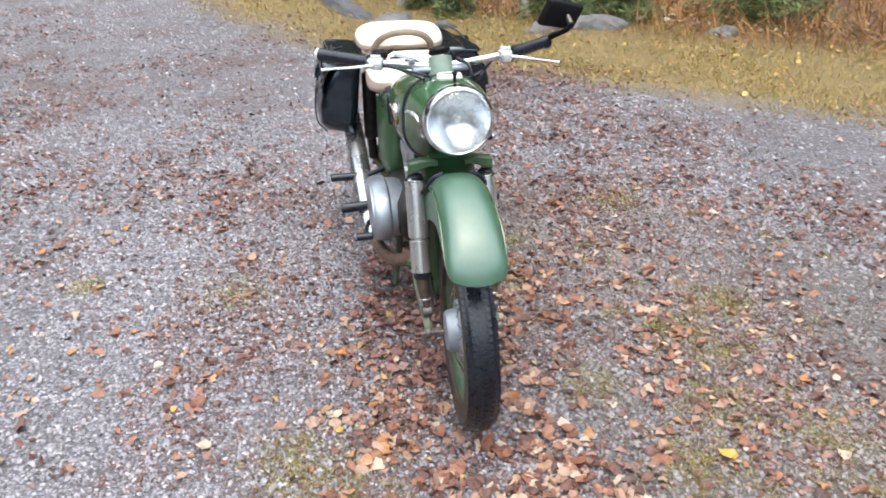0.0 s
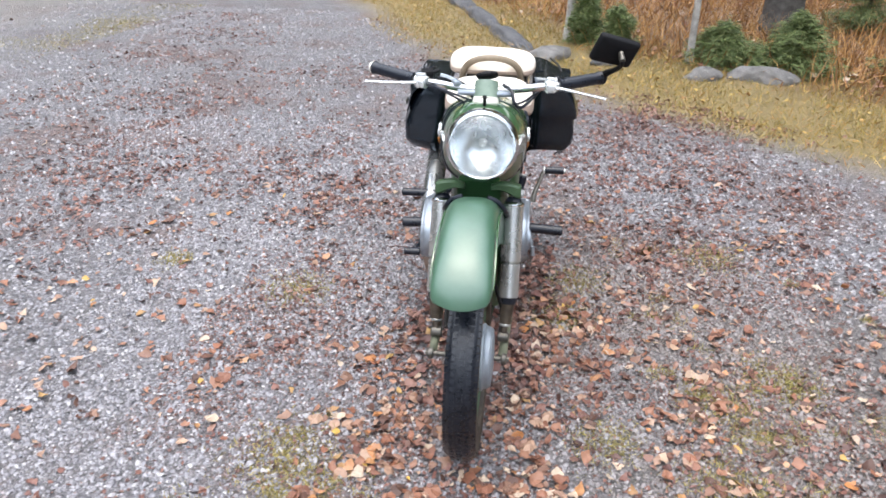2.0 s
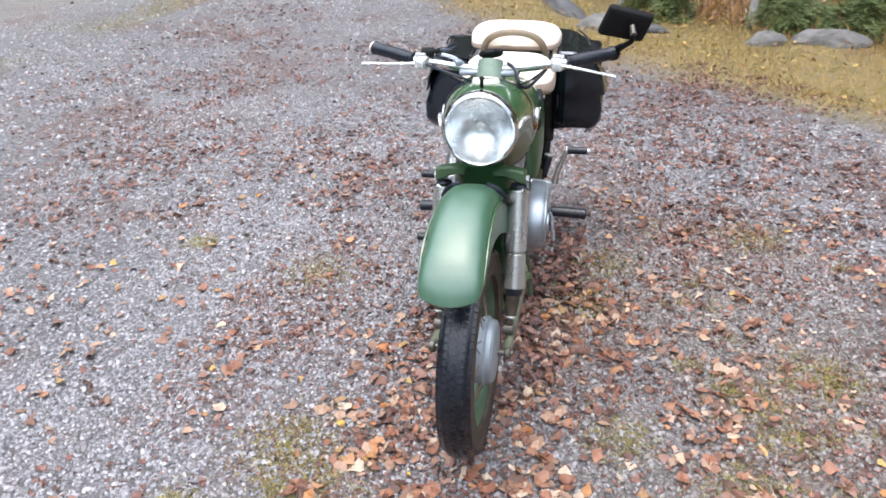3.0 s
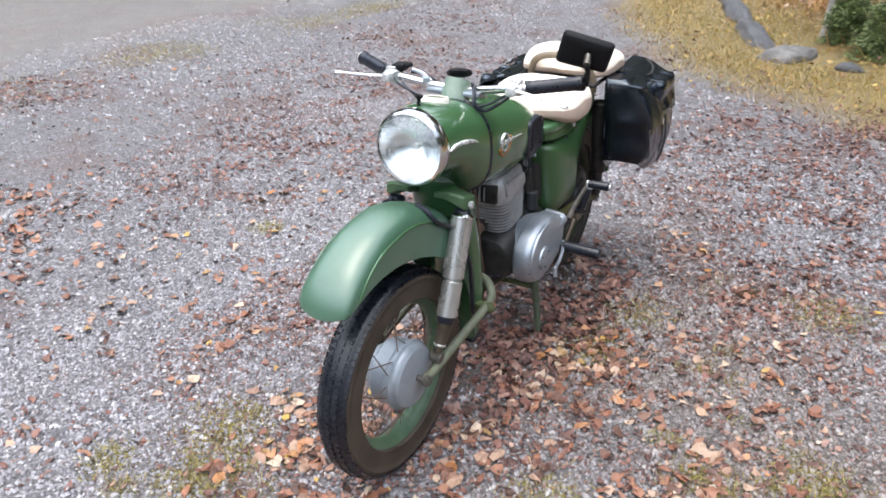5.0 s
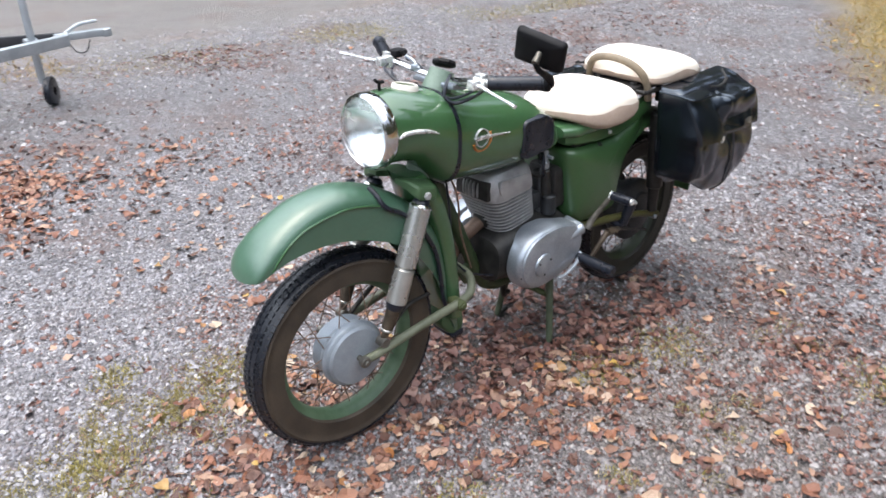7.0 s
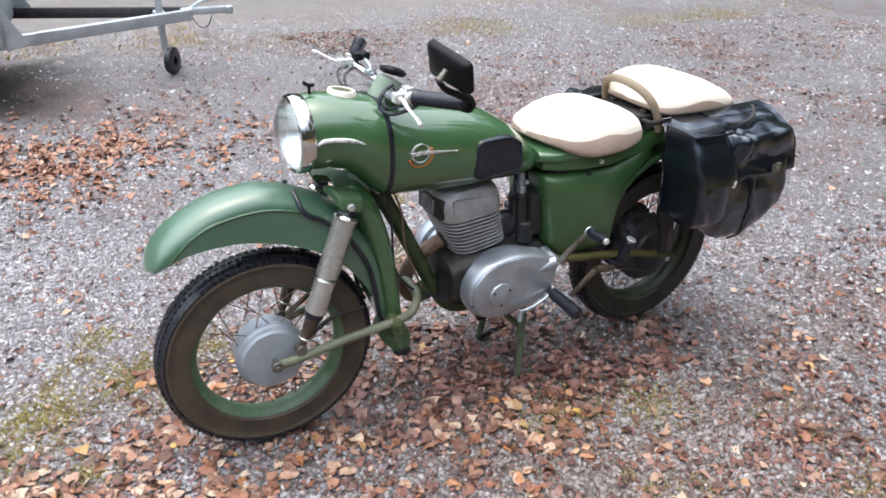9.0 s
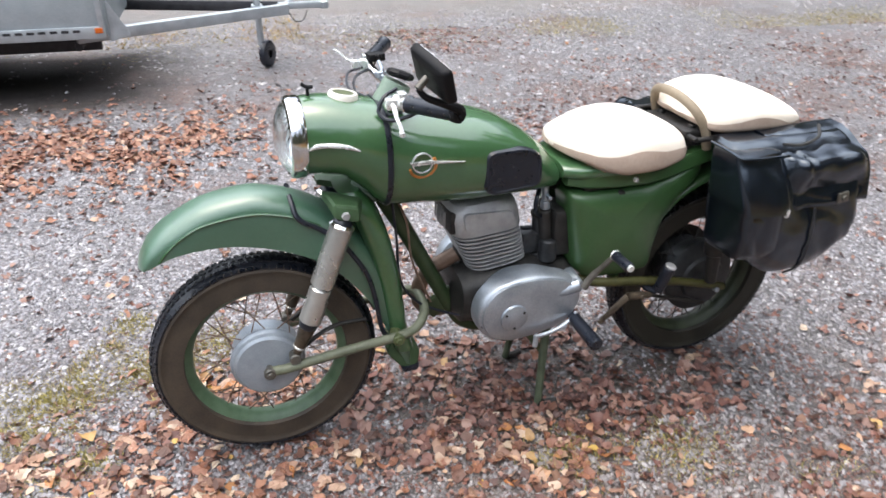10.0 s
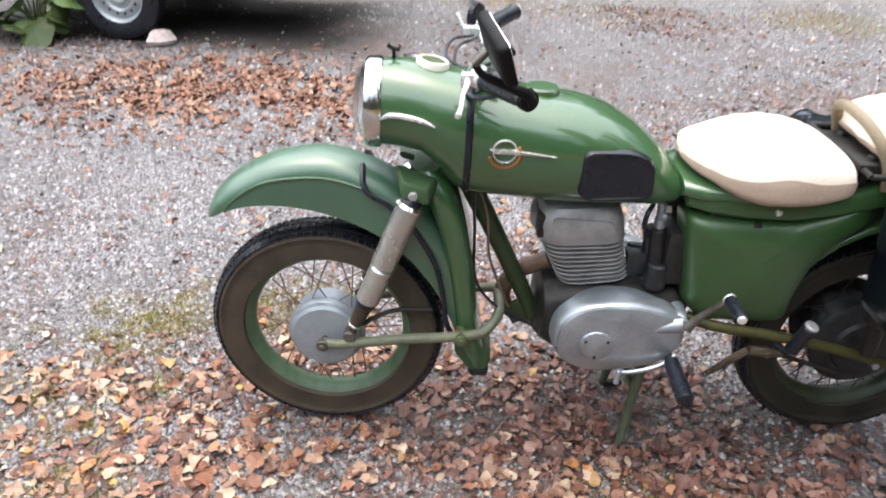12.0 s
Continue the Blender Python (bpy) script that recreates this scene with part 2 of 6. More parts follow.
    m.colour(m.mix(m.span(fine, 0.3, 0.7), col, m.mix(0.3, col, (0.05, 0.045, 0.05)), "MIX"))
    # the painted shade under the trailer also loses its gloss
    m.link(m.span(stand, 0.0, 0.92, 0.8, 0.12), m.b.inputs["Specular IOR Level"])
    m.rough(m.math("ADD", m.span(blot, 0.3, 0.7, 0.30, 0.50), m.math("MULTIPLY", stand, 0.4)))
    return m.bump(m.math("ADD", m.math("MULTIPLY", dist, -1.0), fine), 0.8, 0.008).mat


def stone_mat():
    m = Nodes("wet_stone_chips", 0.4)
    r = m.random(True)
    n = m.noise(160, 3)
    base = m.ramp(r, [(0.0, (0.065, 0.060, 0.061)), (0.3, (0.135, 0.130, 0.141)), (0.6, (0.218, 0.215, 0.236)), (0.85, (0.305, 0.301, 0.322)), (1.0, (0.450, 0.440, 0.435))])
    base = m.mix(m.span(n, 0.3, 0.7, 0, 0.55), base, (0.16, 0.145, 0.148))
    m.colour(m.mix(m.math("MULTIPLY", soil(m), 0.5), base, (0.125, 0.090, 0.064)))
    m.b.inputs["Specular IOR Level"].default_value = 0.7
    return m.rough(m.span(n, 0.3, 0.7, 0.27, 0.52)).mat


def leaf_mat(name, island, stops, rough=0.5):
    m = Nodes(name, rough)
    r = m.random(island)
    base = m.ramp(r, stops)
    n, wide = m.noise(70, 4), m.noise(28, 3)
    base = m.mix(m.span(wide, 0.35, 0.65, 0, 0.6), base, m.mix(0.45, base, (0.13, 0.075, 0.058)))
    m.colour(m.mix(m.span(n, 0.38, 0.78, 0, 0.5), base, m.mix(0.5, base, (0.06, 0.030, 0.020))))
    m.rough(m.span(n, 0.3, 0.7, 0.38, 0.68))
    return m.bump(n, 0.3, 0.002).mat


OLD_STOPS = [(0.0, (0.048, 0.025, 0.023)), (0.25, (0.088, 0.040, 0.034)), (0.5, (0.145, 0.060, 0.046)), (0.75, (0.205, 0.096, 0.072)), (1.0, (0.30, 0.185, 0.145))]
NEW_STOPS = [(0.0, (0.060, 0.030, 0.022)), (0.15, (0.125, 0.055, 0.036)), (0.30, (0.235, 0.092, 0.050)), (0.43, (0.30, 0.145, 0.088)), (0.54, (0.185, 0.100, 0.070)), (0.68, (0.35, 0.215, 0.145)), (0.80, (0.41, 0.285, 0.205)), (0.89, (0.50, 0.41, 0.31)), (0.945, (0.40, 0.155, 0.045)), (0.975, (0.30, 0.18, 0.08)), (1.0, (0.54, 0.35, 0.06))]
RUST_STOPS = [(0.0, (0.085, 0.035, 0.024)), (0.3, (0.175, 0.068, 0.040)), (0.6, (0.27, 0.115, 0.066)), (0.85, (0.33, 0.18, 0.115)), (1.0, (0.42, 0.30, 0.22))]
LEAF_RUST = leaf_mat("rusty_fallen_leaf", True, RUST_STOPS)
LEAF_OLD = leaf_mat("old_leaf_litter", True, OLD_STOPS)
LEAF_NEW = leaf_mat("fresh_fallen_leaf", True, NEW_STOPS)
LEAF_ONE = leaf_mat("single_fallen_leaf", False, NEW_STOPS)
GRASS_DRY = leaf_mat("yellow_autumn_grass", True, [(0.0, (0.16, 0.14, 0.03)), (0.4, (0.36, 0.255, 0.062)), (0.75, (0.49, 0.345, 0.11)), (1.0, (0.34, 0.175, 0.058))], 0.6)
YELLOW_LEAF = leaf_mat("yellow_fallen_leaf", True, [(0.0, (0.30, 0.14, 0.05)), (0.5, (0.42, 0.27, 0.07)), (1.0, (0.55, 0.41, 0.13))])
GRASS_GREEN = leaf_mat("mossy_grass", True, [(0.0, (0.17, 0.155, 0.03)), (0.5, (0.29, 0.25, 0.065)), (1.0, (0.42, 0.35, 0.13))], 0.6)
BRACKEN = leaf_mat("brown_bracken", True, [(0.0, (0.16, 0.07, 0.02)), (0.5, (0.40, 0.19, 0.05)), (1.0, (0.55, 0.32, 0.11))], 0.65)
NEEDLES = leaf_mat("spruce_needles", True, [(0.0, (0.055, 0.095, 0.02)), (0.6, (0.115, 0.175, 0.05)), (1.0, (0.20, 0.25, 0.085))], 0.6)
BROAD = leaf_mat("broad_green_leaf", False, [(0.0, (0.025, 0.065, 0.012)), (0.6, (0.055, 0.125, 0.030)), (1.0, (0.10, 0.18, 0.060))], 0.45)
CROWN = leaf_mat("birch_crown_leaf", True, [(0.0, (0.10, 0.07, 0.012)), (0.5, (0.28, 0.17, 0.03)), (1.0, (0.12, 0.12, 0.03))], 0.6)
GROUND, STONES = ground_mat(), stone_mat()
DARK_STONE = worn("dark_edging_stone", (0.05, 0.05, 0.055), (0.14, 0.14, 0.145), 0.6, scale=9, bump=0.7, dist=0.02)
SKY_BLOCK = worn("sky_block_woods", (0.012, 0.018, 0.010), (0.05, 0.05, 0.025), 0.9, scale=0.8)
BOULDER = worn("lichened_boulder", (0.09, 0.085, 0.08), (0.24, 0.23, 0.22), 0.7, scale=9, bump=0.7, dist=0.02)
BARK = worn("grey_bark", (0.05, 0.045, 0.04), (0.17, 0.16, 0.15), 0.85, scale=14, bump=0.9, dist=0.02)
PALE_BARK = worn("pale_birch_bark", (0.20, 0.185, 0.165), (0.46, 0.44, 0.41), 0.8, scale=12, bump=0.5, dist=0.01)
GALV = worn("galvanised_steel", (0.34, 0.375, 0.40), (0.48, 0.515, 0.54), 0.45, 0.5, 12, bump=0.1)
GALV_SHEET = worn("grey_sheet_steel", (0.30, 0.345, 0.365), (0.40, 0.44, 0.46), 0.5, 0.3, 6, bump=0.08)
WORN_STEEL = worn("worn_grey_steel", (0.070, 0.065, 0.055), (0.18, 0.17, 0.15), 0.42, 0.6, 30, bump=0.15)
DARK_STEEL = worn("dark_steel", (0.03, 0.03, 0.035), (0.06, 0.06, 0.065), 0.5, 0.5, 20)
AMBER = worn("amber_reflector", (0.55, 0.10, 0.015), (0.75, 0.18, 0.03), 0.25, scale=60)
CLEAR_CUP = worn("pinkish_litter_plastic", (0.42, 0.33, 0.32), (0.62, 0.56, 0.54), 0.3, scale=30)


# ---- shape helpers ----
def obj(name, bm, mat, parent=None, label="", smooth=35):
    me = bpy.data.meshes.new(name)
    bmesh.ops.recalc_face_normals(bm, faces=bm.faces)
    bm.to_mesh(me)
    bm.free()
    me.materials.append(mat)
    if smooth:
        me.polygons.foreach_set("use_smooth", [True] * len(me.polygons))
        me.set_sharp_from_angle(angle=radians(smooth))
    ob = new(name, me)
    if parent is not None:
        ob.parent = parent
    if label:
        tagged(ob, label)
    return ob


part = obj


def rings(loops, closed=True, caps=True):
    """Skin a list of equal rings of points."""
    bm = bmesh.new()
    vs = [[bm.verts.new(p) for p in ring] for ring in loops]
    n = len(vs[0])
    for a, b in zip(vs, vs[1:]):
        for i in range(n if closed else n - 1):
            j = (i + 1) % n
            bm.faces.new((a[i], a[j], b[j], b[i]))
    if caps and closed:
        bm.faces.new(vs[0][::-1])
        bm.faces.new(vs[-1])
    return bm


def spline(points, steps=8):
    """A smooth line through the points."""
    p = [Vector(q) for q in points]
    p = [2 * p[0] - p[1], *p, 2 * p[-1] - p[-2]]
    out = []
    for i in range(1, len(p) - 2):
        a, b, c, d = p[i - 1:i + 3]
        for k in range(steps):
            t = k / steps
            out.append(0.5 * (2 * b + (c - a) * t + (2 * a - 5 * b + 4 * c - d) * t * t + (3 * b - a - 3 * c + d) * t ** 3))
    return out + [p[-2]]


def tube(points, radius, steps=8, n=12, flat=1.0):
    """A round bar along a smooth line; radius is one number or one for each point given."""
    line = spline(points, steps) if steps > 1 else [Vector(q) for q in points]
    if isinstance(radius, (int, float)):
        rads = [radius] * len(line)
    else:
        rads = [float(r) for r in np.interp(np.linspace(0, len(radius) - 1, len(line)), range(len(radius)), radius)]
    loops, up = [], None
    for i, p in enumerate(line):
        d = (line[min(i + 1, len(line) - 1)] - line[max(i - 1, 0)]).normalized()
        if up is None:
            up = Vector((0, 0, 1)) if abs(d.z) < 0.9 else Vector((1, 0, 0))
        side = d.cross(up).normalized()
        up = side.cross(d).normalized()
        loops.append([p + rads[i] * (math.cos(a) * side + flat * math.sin(a) * up) for a in [2 * math.pi * k / n for k in range(n)]])
    return rings(loops)


def turned(profile, n=32, m=None, caps=False):
    """A turned body about the local y axis: profile of (radius, y). Ends of small radius, or caps, close it."""
    loops = [[(max(r, 1e-4) * math.cos(a), y, max(r, 1e-4) * math.sin(a)) for a in [2 * math.pi * k / n for k in range(n)]] for r, y in profile]
    bm = rings(loops, caps=caps or min(profile[0][0], profile[-1][0]) < 0.02)
    if m is not None:
        bm.transform(m)
    return bm


def rod(a, b, r0, r1=None, n=14, bevel=0.0):
    """A straight round bar from a to b."""
    a, b = Vector(a), Vector(b)
    r1 = r0 if r1 is None else r1
    d = b - a
    length = d.length
    q = Vector((0, 1, 0)).rotation_difference(d).to_matrix().to_4x4()
    e = bevel or min(r0, r1) * 0.2
    prof = [(r0 - e, 0), (r0, e), (r1, length - e), (r1 - e, length)]
    return turned(prof, n, Matrix.Translation(a) @ q, True)


def block(size, m=None, bevel=0.004, seg=2):
    bm = bmesh.new()
    bmesh.ops.create_cube(bm, size=1)
    bm.transform(Matrix.Diagonal((*size, 1)))
    if bevel:
        bmesh.ops.bevel(bm, geom=bm.edges[:], offset=bevel, segments=seg, profile=0.5, affect="EDGES")
    if m is not None:
        bm.transform(m)
    return bm


def plate(outline, y0, y1, bevel=0.004, plane="xz"):
    """A flat plate of the given outline, in x and z, between two y; or in x and y, between two z."""
    bm = bmesh.new()
    mk = (lambda p, d: (p[0], d, p[1])) if plane == "xz" else (lambda p, d: (p[0], p[1], d))
    a = [bm.verts.new(mk(p, y0)) for p in outline]
    b = [bm.verts.new(mk(p, y1)) for p in outline]
    n = len(a)
    bm.faces.new(a)
    bm.faces.new(b[::-1])
    for i in range(n):
        bm.faces.new((a[i], b[i], b[(i + 1) % n], a[(i + 1) % n]))
    bmesh.ops.recalc_face_normals(bm, faces=bm.faces)
    if bevel:
        depth = (lambda v: v.co.y) if plane == "xz" else (lambda v: v.co.z)
        rim = [e for e in bm.edges if abs(depth(e.verts[0]) - depth(e.verts[1])) < 1e-6]
        bmesh.ops.bevel(bm, geom=rim, offset=bevel, segments=2, profile=0.5, affect="EDGES")
    return bm


def join(*bms):
    out = bms[0]
    for b in bms[1:]:
        me = bpy.data.meshes.new("tmp")
        b.to_mesh(me)
        b.free()
        out.from_mesh(me)
        bpy.data.meshes.remove(me)
    return out


def superring(x, cy, cz, ry, rz, power=2.4, n=36, up=1.0, down=1.0):
    """A rounded ring across the length of the machine; up and down stretch its halves."""
    out = []
    for k in range(n):
        a = 2 * math.pi * k / n
        c, s = math.cos(a), math.sin(a)
        y = math.copysign(abs(c) ** (2 / power), c) * ry
        z = math.copysign(abs(s) ** (2 / power), s) * rz
        out.append((x, cy + y, cz + z * (up if z > 0 else down)))
    return out


def rounded(points, r=0.01, steps=4):
    """An outline with its corners rounded."""
    out, n = [], len(points)
    for i in range(n):
        p, a, b = (Vector((*points[k % n], 0)) for k in (i, i - 1, i + 1))
        da, db = (a - p), (b - p)
        q = min(r, da.length * 0.45, db.length * 0.45)
        s, e = p + da.normalized() * q, p + db.normalized() * q
        for k in range(steps + 1):
            t = k / steps
            v = (1 - t) ** 2 * s + 2 * t * (1 - t) * p + t * t * e
            out.append((v.x, v.y))
    return out


def thing(name, m, label, category, group="", kind=""):
    e = tagged(new(name), label, category, group, kind)
    e.empty_display_size = 0.1
    e.matrix_world = m
    return e


# ---- the motorcycle ----
BIKE = pose(-0.002, 0.033, 0.030, 0, -0.7, 4.0)
bike = thing("motorcycle", BIKE, "old green motorcycle with cream seat covers on its centre stand", "motorcycle")


def P(name, bm, mat, parent=None, label="", smooth=35):
    return part(name, bm, mat, parent or bike, label, smooth)


def mirrored(bm):
    me = bpy.data.meshes.new("tmp")
    bm.to_mesh(me)
    out = bmesh.new()
    out.from_mesh(me)
    bpy.data.meshes.remove(me)
    out.transform(Matrix.Diagonal((1, -1, 1, 1)))
    bmesh.ops.reverse_faces(out, faces=out.faces)
    return out


def both(name, make, mat, parent=None, label=""):
    """The same part on the left and on the right side."""
    return [P(name, make(), mat, parent, label), P(name, mirrored(make()), mat, parent, label)]


def smooth_rows(rows, n=4):
    """Rows with smooth ones put between them."""
    a = np.array(rows)
    a = np.vstack([2 * a[0] - a[1], a, 2 * a[-1] - a[-2]])
    out = []
    for i in range(1, len(a) - 2):
        p, q, r, s = a[i - 1:i + 3]
        for t in np.arange(n) / n:
            out.append(0.5 * (2 * q + (r - p) * t + (2 * p - 5 * q + 4 * r - s) * t * t + (3 * q - p - 3 * r + s) * t ** 3))
    return [tuple(float(v) for v in row) for row in out + [a[-2]]]


def wheel(name, cx, cz, radius, half, drum, rim_mat, hub_mat, hub_label, rubber, wire_mat):
    """Rim with tyre, drum hub and wire spokes, about an axle along y."""
    c = pose(cx, 0, cz)
    rim_r = 0.206
    rim = P(name, turned([(rim_r - 0.012, -0.022), (rim_r + 0.002, -0.031), (rim_r + 0.006, -0.029), (rim_r + 0.002, -0.023), (rim_r - 0.017, -0.012), (rim_r - 0.021, 0),
                          (rim_r - 0.017, 0.012), (rim_r + 0.002, 0.023), (rim_r + 0.006, 0.029), (rim_r + 0.002, 0.031), (rim_r - 0.012, 0.022),
                          (rim_r - 0.020, 0.012), (rim_r - 0.023, 0), (rim_r - 0.020, -0.012), (rim_r - 0.012, -0.022)], 72, c), rim_mat,
            label="green painted steel wheel rim with a dusty tyre")
    side = []
    for k in range(25):
        a = math.pi * (k / 24 - 0.5)
        y = half * math.copysign(abs(math.sin(a)) ** 0.85, a)
        side.append((rim_r + (radius - 0.0045 - rim_r) * abs(math.cos(a)) ** 0.40, y * (1.0 if abs(a) < 1.3 else 0.88)))
    P("tyre", turned([(rim_r - 0.002, -half * 0.62), *side, (rim_r - 0.002, half * 0.62)], 96, c), rubber, rim, "brown dusty sidewall of a black rubber tyre")
    belt = [p for p in side if abs(p[1]) < half * 0.80]
    P("tread_belt", turned([(r + 0.0005, y) for r, y in belt], 96, c), TREAD, rim)
    # blocks of the tread, in five rows
    blocks = []
    count = 96
    for row, (y, w, drop, wide) in enumerate([(-0.0340, 0.0120, 0.0140, 0.90), (-0.0190, 0.0125, 0.0030, 0.74), (0, 0.0150, 0.0004, 0.74), (0.0190, 0.0125, 0.0030, 0.74), (0.0340, 0.0120, 0.0140, 0.90)]):
        y, w = y * half / 0.045, w * half / 0.045
        for k in range(count):
            a = 2 * math.pi * (k + 0.5 * (row % 2)) / count
            r, tang = radius - drop, 2 * math.pi * radius / count * wide
            m = c @ pose(0, 0, 0, 0, -math.degrees(a), 0) @ pose(r - 0.0078, y, 0, 0, 0, math.degrees(math.atan2(-drop, 0.030)) * (-1 if y > 0 else 1))
            blocks.append((m, (0.013, w, tang)))
    verts, faces = [], []
    for m, (sx, sy, sz) in blocks:
        o = len(verts)
        for X, k in ((-0.5, 1.0), (0.5, 0.90)):
            for Y, Z in ((-0.5, -0.5), (0.5, -0.5), (0.5, 0.5), (-0.5, 0.5)):
                verts.append(m @ Vector((X * sx, Y * sy * k, Z * sz * k)))
        faces += [[o + i for i in f] for f in ((4, 5, 6, 7), (0, 1, 5, 4), (1, 2, 6, 5), (2, 3, 7, 6), (3, 0, 4, 7))]
    me = bpy.data.meshes.new("tread")
    me.from_pydata(verts, [], faces)
    me.materials.append(TREAD)
    tread = new("tread", me)
    tread.parent = rim
    tagged(tread, "wet black block tread of the tyre")
    P("hub", turned(drum, 48, c), hub_mat, rim, hub_label)
    inner, outer = 0.088, rim_r - 0.026
    one = rod((0, 0, 0), (0, 1, 0), 0.0016, n=5)
    wire = bpy.data.meshes.new("spoke")
    one.to_mesh(wire)
    one.free()
    wire.materials.append(wire_mat)
    for k in range(36):
        s = 1 if k % 2 else -1
        a = 2 * math.pi * k / 36
        b = a + (0.42 if (k // 2) % 2 else -0.42)
        p = Vector((cx + inner * math.cos(b), s * 0.036, cz + inner * math.sin(b)))
        q = Vector((cx + outer * math.cos(a), s * 0.004, cz + outer * math.sin(a)))
        sp = new("spoke", wire)
        sp.parent = rim
        sp.matrix_basis = Matrix.Translation(p) @ Vector((0, 1, 0)).rotation_difference(q - p).to_matrix().to_4x4() @ Matrix.Diagonal((1, (q - p).length, 1, 1))
    return rim


FX, FZ = 0.015, 0.260          # front axle
RX, RZ = -1.298, 0.280         # rear axle
FRONT_DRUM = [(0.0, -0.062), (0.060, -0.060), (0.066, -0.052), (0.070, -0.030), (0.092, -0.026), (0.097, -0.020), (0.097, 0.020), (0.101, 0.024), (0.104, 0.030),
              (0.104, 0.040), (0.099, 0.043), (0.096, 0.047), (0.094, 0.057), (0.087, 0.063), (0.060, 0.066), (0.020, 0.068), (0.0, 0.068)]
REAR_DRUM = [(0.0, -0.092), (0.07, -0.090), (0.088, -0.080), (0.090, -0.035), (0.098, -0.022), (0.110, -0.004), (0.118, 0.020), (0.119, 0.040), (0.108, 0.050), (0.074, 0.056), (0.068, 0.066), (0.040, 0.074), (0.0, 0.076)]
front = wheel("front_wheel", FX, FZ, 0.289, 0.046, [(0.91 * r, y) for r, y in FRONT_DRUM], RIM_GREEN, HUB_GREY, "smooth grey full-width drum brake hub", TYRE_SIDE, RUST)
front.matrix_basis = pose(0, 0.008, 0)
# rear rim, hub, tyre and spokes are darker than the front ones
wheel("rear_wheel", RX, RZ, 0.290, 0.047, REAR_DRUM, DARK_RIM, DARK_ALU, "dark rear hub", TYRE_DARK, IRON)


def fender(cx, cz, rows, lip=0.004, n=22, nose=0.0):
    """A deep mudguard: rows of (angle, outer radius, edge radius, half width) about the axle."""
    ang = [r[0] for r in rows]
    loops = []
    for t in np.linspace(ang[0], ang[-1], 64):
        ro, ri, w = (np.interp(t, ang, [r[k] for r in rows]) for k in (1, 2, 3))
        section = []
        for inside in (0, 1):
            pts = []
            for k in range(n + 1):
                u = -1 + 2 * k / n
                b = u * math.pi / 2
                y = w * math.copysign(abs(math.sin(b)) ** 0.72, b)
                depth = min(0.075, max(ro - ri, 0.004))
                r = ro - depth * (1 - abs(math.cos(b)) ** 0.60)
                pts.append((r - lip * inside * abs(math.cos(b)), y * (1 - inside * lip / max(w, 0.01))))
            pts = [(ri, -w * (1 - inside * 0.04)), *pts, (ri, w * (1 - inside * 0.04))]
            section += pts if not inside else pts[::-1]
        back = nose * math.exp(-(t - ang[0]) / 7)
        loops.append([(cx + r * math.cos(a), y, cz + r * math.sin(a)) for r, y, a in [(r, y, radians(t + back * (abs(y) / 0.074) ** 2)) for r, y in section]])
    return rings(loops)


FRONT_ROWS = [(48.2, 0.402, 0.396, 0.064), (50, 0.412, 0.394, 0.0705), (55, 0.428, 0.391, 0.0745), (62, 0.441, 0.384, 0.0755), (76, 0.456, 0.360, 0.073), (91, 0.462, 0.337, 0.071),
              (104, 0.450, 0.325, 0.074), (118, 0.434, 0.318, 0.080), (127, 0.418, 0.312, 0.081), (140, 0.402, 0.305, 0.078), (152, 0.385, 0.304, 0.075), (163, 0.373, 0.306, 0.071),
              (174, 0.372, 0.316, 0.066), (184, 0.382, 0.338, 0.058), (193, 0.396, 0.376, 0.046)]
P("front_fender", fender(FX, FZ, FRONT_ROWS, nose=3.6), FENDER_GREEN, label="deep green front mudguard with a raised bead")


def polar(t, r, y, cx=FX, cz=FZ):
    return (cx + r * math.cos(radians(t)), y, cz + r * math.sin(radians(t)))


both("fender_bead", lambda: tube([polar(t, r, y) for t, r, y in ((57, 0.393, 0.0742), (62, 0.405, 0.0757), (68, 0.416, 0.0750), (76, 0.4225, 0.0735), (90, 0.4225, 0.0715), (102, 0.417, 0.0742), (112, 0.409, 0.0785))], 0.0028, 6, 6), GREEN)
both("fender_piping", lambda: tube([(-0.076, 0.034, 0.704), (-0.079, 0.060, 0.692), (-0.083, 0.0765, 0.673), (-0.099, 0.0840, 0.655), (-0.136, 0.085, 0.634), (-0.180, 0.085, 0.596), (-0.212, 0.086, 0.552), (-0.244, 0.086, 0.494), (-0.263, 0.084, 0.420), (-0.276, 0.080, 0.335), (-0.292, 0.074, 0.292)], 0.0064, 6, 8), RUBBER, None, "black rubber piping")
tail = P("mud_flap", plate(rounded([(-0.296, 0.215), (-0.340, 0.158), (-0.384, 0.156), (-0.394, 0.205), (-0.366, 0.262), (-0.320, 0.280)], 0.018), -0.044, 0.044, 0.012), MATT_GREEN, label="dull green tail of the front mudguard")
P("tail_rubber", plate(rounded([(-0.336, 0.160), (-0.344, 0.144), (-0.386, 0.146), (-0.391, 0.166), (-0.372, 0.172)], 0.008), -0.046, 0.046, 0.008), RUBBER, tail, "black rubber lower edge")


